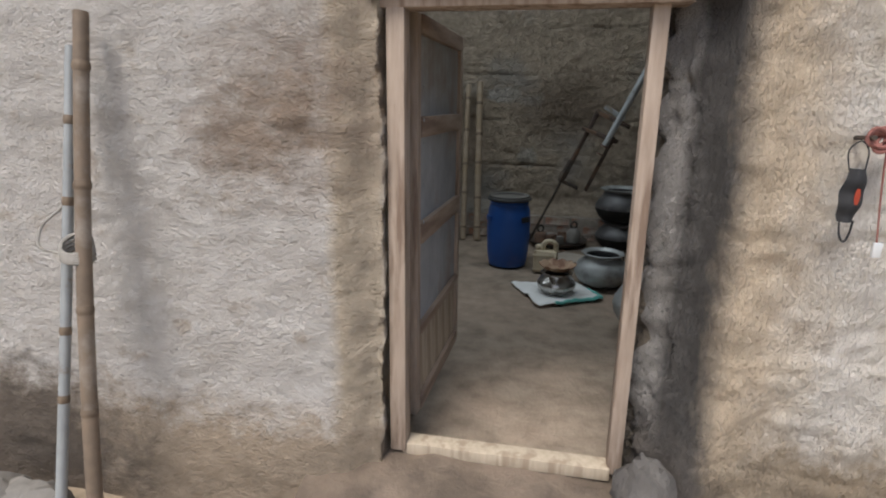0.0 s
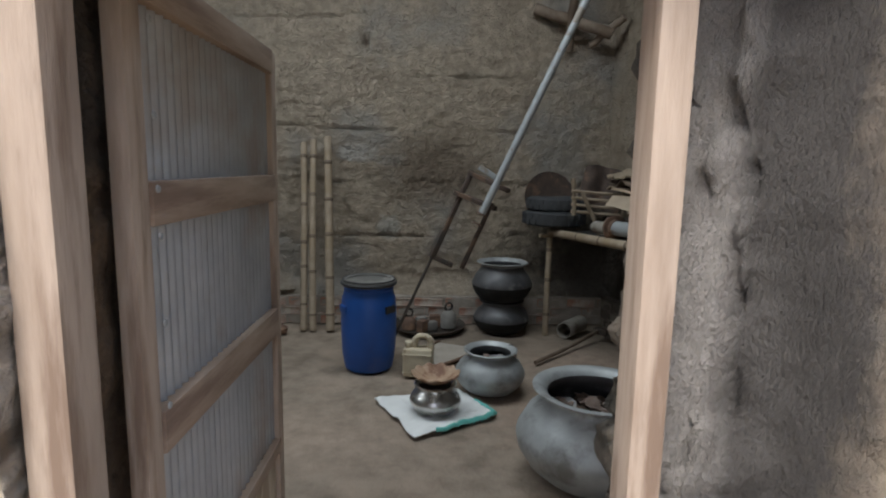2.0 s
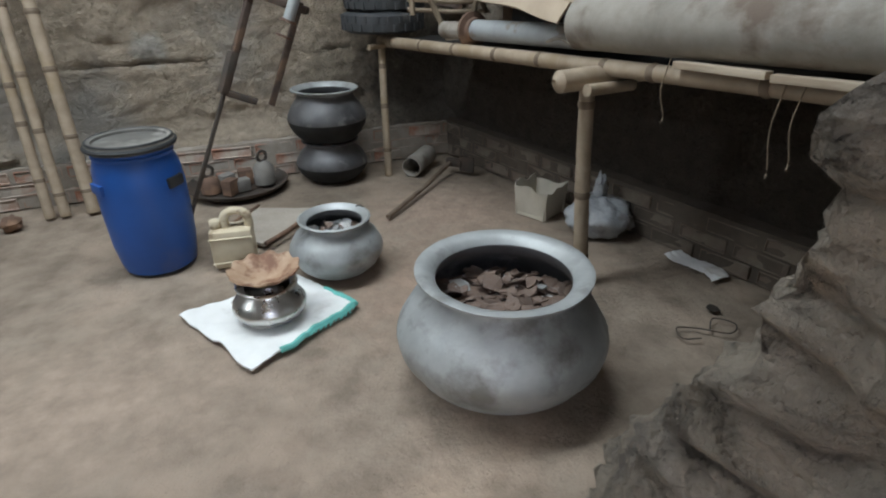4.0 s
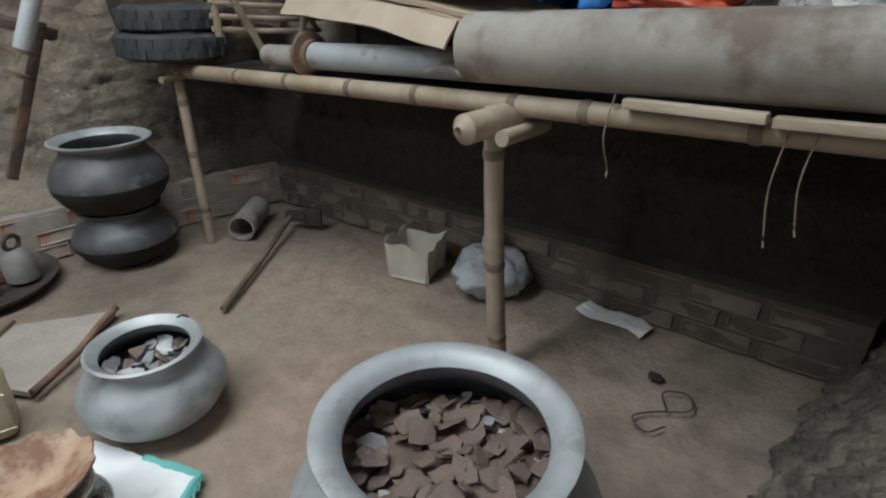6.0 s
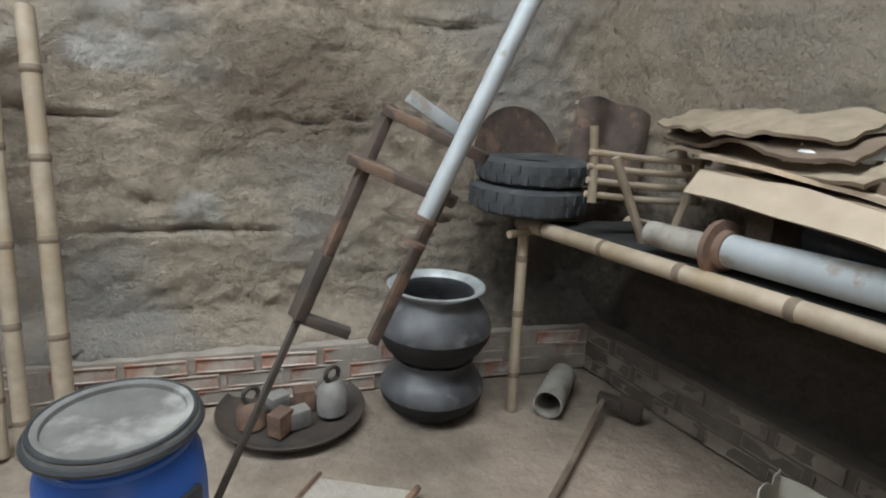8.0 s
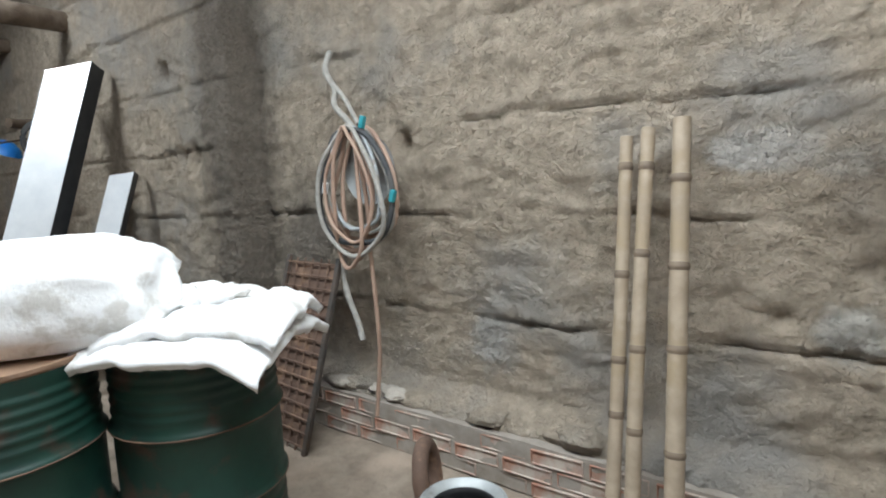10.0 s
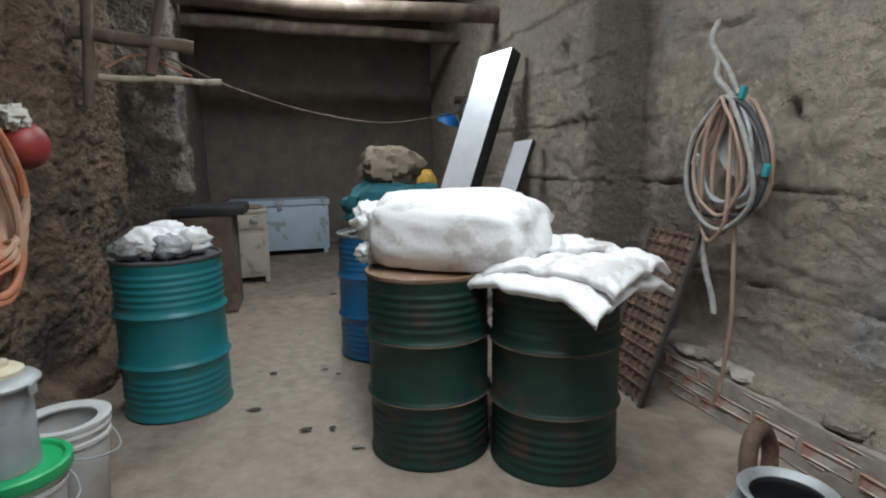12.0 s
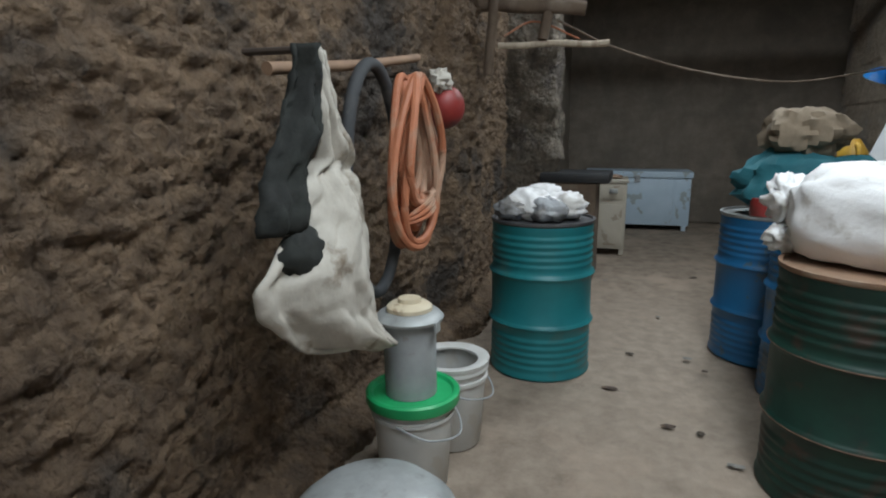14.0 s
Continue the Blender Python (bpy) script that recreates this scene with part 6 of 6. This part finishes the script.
plank("drawer_front", (0.265, 0, 0.70), (0.015, 0.48, 0.15), cb, BEIGE_PAINT, "", 0.005)
plank("knob", (0.29, 0.13, 0.72), (0.04, 0.09, 0.05), cb, ALU, "pale metal knob", 0.012)
plank("door_panel", (0.265, 0, 0.34), (0.012, 0.46, 0.46), cb, BEIGE_PAINT, "", 0.005)
for y in (-0.24, 0.24):
    for x in (-0.22, 0.23):
        plank("foot", (x, y, 0.035), (0.05, 0.05, 0.07), cb, BEIGE_PAINT)
bm = bmesh.new()
lump(bm, (0, 0, 0.02), (0.13, 0.2, 0.03), 83, 0.2, 2, 22)
tagged(part("brown_cloth", bm, RUST_TOP, loc=(-6.75, 3.32, 0.845)), "folded brown cloth on the cabinet", "cloth")
bc = thing("black_crate", (-5.55, 3.12, 0), "dark crate with a black tray on it", "crate")
plank("body", (0, 0, 0.45), (0.5, 0.45, 0.90), bc, WOOD_DARK, "", 0.01)
plank("tray", (0, 0.03, 0.95), (0.55, 0.62, 0.09), bc, BLACK_PL, "black tray", 0.02)
bm = bmesh.new()
box(bm, (0, 0, 0.012), (0.10, 0.30, 0.02), None, 0.004)
tube(bm, [(0, -0.05, 0.02), (0, -0.06, 0.22)], 0.02, 8)
tagged(part("foot_plate", bm, IRON, loc=(-6.25, 3.12, 0.0)), "dark iron foot plate on the floor", "iron foot")

# timber and cords on the pier
for a, b, r, sd in (((-4.15, 2.52, 2.24), (-4.25, 3.30, 2.17), 0.045, 1), ((-4.1, 2.66, 1.75), (-4.15, 2.70, 2.42), 0.035, 2), ((-4.2, 3.02, 1.98), (-4.32, 3.25, 3.1), 0.035, 3), ((-4.15, 2.72, 1.95), (-4.3, 3.46, 1.95), 0.022, 4)):
    tagged(log("timber_peg", a, b, r, WOOD_DARK if sd != 4 else WOOD_PALE, "old timber piece fixed at the pier", "timber", "timbers at the pier", sd + 40, 0.015))
bm = bmesh.new()
tube(bm, curve_pts([(-4.3, 3.10, 2.12), (-4.6, 3.5, 1.95), (-5.0, 4.1, 1.80), (-5.5, 4.8, 1.74), (-6.2, 5.5, 1.85), (-6.6, 6.0, 1.95)], 10), 0.009, 6)
tagged(part("slack_cord", bm, WOOD_DARK), "slack brown cord strung across the bay", "cord")
bm = bmesh.new()
tube(bm, curve_pts([(-4.2, 2.75, 2.02), (-4.3, 2.95, 2.12), (-4.4, 3.25, 2.0)], 8), 0.008, 6)
tagged(part("tied_cord", bm, ORANGE), "orange cord tied at the pier", "cord")
tagged(log("wall_peg", (-6.6, 6.25, 2.08), (-6.35, 5.75, 2.06), 0.045, WOOD_DARK, "dark round peg in the mud wall", "peg", seed=51, wob=0.01))
bm = bmesh.new()
for k in range(3):
    tube(bm, ring_pts((-6.25, 5.93, 1.90), 0.13 - 0.012 * k, 28, Euler((radians(90), 0, radians(60 + 8 * k))).to_matrix(), 1.3), 0.014, 8, True)
tagged(part("rubber_loop", bm, RUBBER), "dark rubber loops hung on the peg", "loop")
bm = bmesh.new()
lathe(bm, [(0, 0.0), (0.05, 0.0), (0.11, 0.05), (0.135, 0.10), (0.14, 0.10), (0.118, 0.045), (0.05, -0.008), (0, -0.008)], 28)
o = part("blue_bowl", bm, BLUE_TARP)
o.matrix_basis = pose(-6.55, 5.78, 1.90, 165, 20, 0)
tagged(o, "blue plastic bowl hung on the wall", "bowl")

# litter on the floor
rnd = random.Random(17)
CRUMBS = ((-5.72, 4.24), (-3.62, 4.05), (-3.45, 4.13), (-2.71, 4.05), (-2.48, 4.16), (-3.06, 3.63), (-3.59, 3.72), (-5.37, 3.46), (-2.73, 3.91), (1.75, 3.66), (-4.4, 3.9))
for i, (x, y) in enumerate(CRUMBS):
    bm = bmesh.new()
    c = rnd.uniform(0.010, 0.017)
    lump(bm, (0, 0, 0), (c * rnd.uniform(0.9, 1.6), c * rnd.uniform(1.2, 2.6), c * 0.22), i * 3.1, 0.5, 2.2, 12)
    tagged(part("floor_crumb", bm, (MUD_DARK, STONE, RUST_DARK)[i % 3], loc=(x, y, 0.006)), "small dark flake of dirt on the floor", "debris", "crumbs on the floor")

# ---- brick footings ----
bmq = bmesh.new()
box(bmq, (0, 0, 0), (0.235, 0.11, 0.066), None, 0.005)
front = min(bmq.faces, key=lambda fa: fa.calc_center_median().y - fa.calc_area())
bmesh.ops.inset_region(bmq, faces=[front], thickness=0.013, depth=0.0)
bmesh.ops.inset_region(bmq, faces=[front], thickness=0.004, depth=-0.007)
me_b = bpy.data.meshes.new("brick")
bmq.to_mesh(me_b)
bmq.free()
me_b.materials.append(BRICK)
me_d = me_b.copy()
me_d.materials.clear()
me_d.materials.append(BRICK_DUSTY)


def mortar_bed(name, x0, x1, y0, y1, z1, label, skew=lambda y: 0.0):
    bm = block(x0, x1, y0, y1, 0.0, z1, (0.05, 0.05, 0.03), lambda p, n: p + n * 0.010 * noise.fractal(p * 9.0, 0.7, 2.1, 3) + Vector((skew(p.y), 0, 0)))
    return tagged(part(name, bm, MORTAR), label, "footing", kind="structure")


foot_n = mortar_bed("footing_north", -3.2, 2.1, 6.02, 6.24, 0.235, "mortar footing with red bricks under the mud wall")
foot_e = mortar_bed("footing_east", 1.98, 2.12, 3.2, 6.05, 0.24, "dusty brick footing under the dark wall", lambda y: east_x(y) - 2.08)
foot_e.data.materials.clear()
foot_e.data.materials.append(mat("dark_clay_joint", (0.105, 0.085, 0.066), (0.075, 0.06, 0.048), 10, 0.95, bump=0.6, bscale=30, world_space=True, depth=0.01))
rnd = random.Random(12)
for row in range(3):
    z = 0.036 + row * 0.076
    x = -3.15 + 0.12 * (row % 2)
    while x < 2.0:
        ob = new("brick", me_b)
        ob.parent = foot_n
        ob.matrix_basis = pose(x + 0.118, 6.075 - 0.012 * rnd.random(), z, rnd.uniform(-2, 2), rnd.uniform(-1.5, 1.5), rnd.uniform(-2, 2))
        x += 0.262
    y = 3.25 + 0.12 * (row % 2)
    while y < 5.9:
        ob = new("brick", me_d)
        ob.parent = foot_e
        ob.matrix_basis = pose(east_x(y + 0.118) - 0.045 - 0.01 * rnd.random(), y + 0.118, z, rnd.uniform(-2, 2), rnd.uniform(-1.5, 1.5), -78.4 + rnd.uniform(-2, 2))
        y += 0.262
rnd = random.Random(21)
for i in range(11):
    bm = bmesh.new()
    s = rnd.uniform(0.03, 0.08)
    lump(bm, (0, 0, 0), (s * 1.5, s, s * 0.5), i * 2.3, 0.3, 1.7, 14)
    tagged(part("clay_clod", bm, PATCH if i % 2 else MUD, loc=(rnd.uniform(-2.6, -0.6), 6.08 + rnd.uniform(-0.02, 0.03), 0.255 + s * 0.3)), "broken dried clay clod on the brick ledge", "clod", "clods on the ledge")
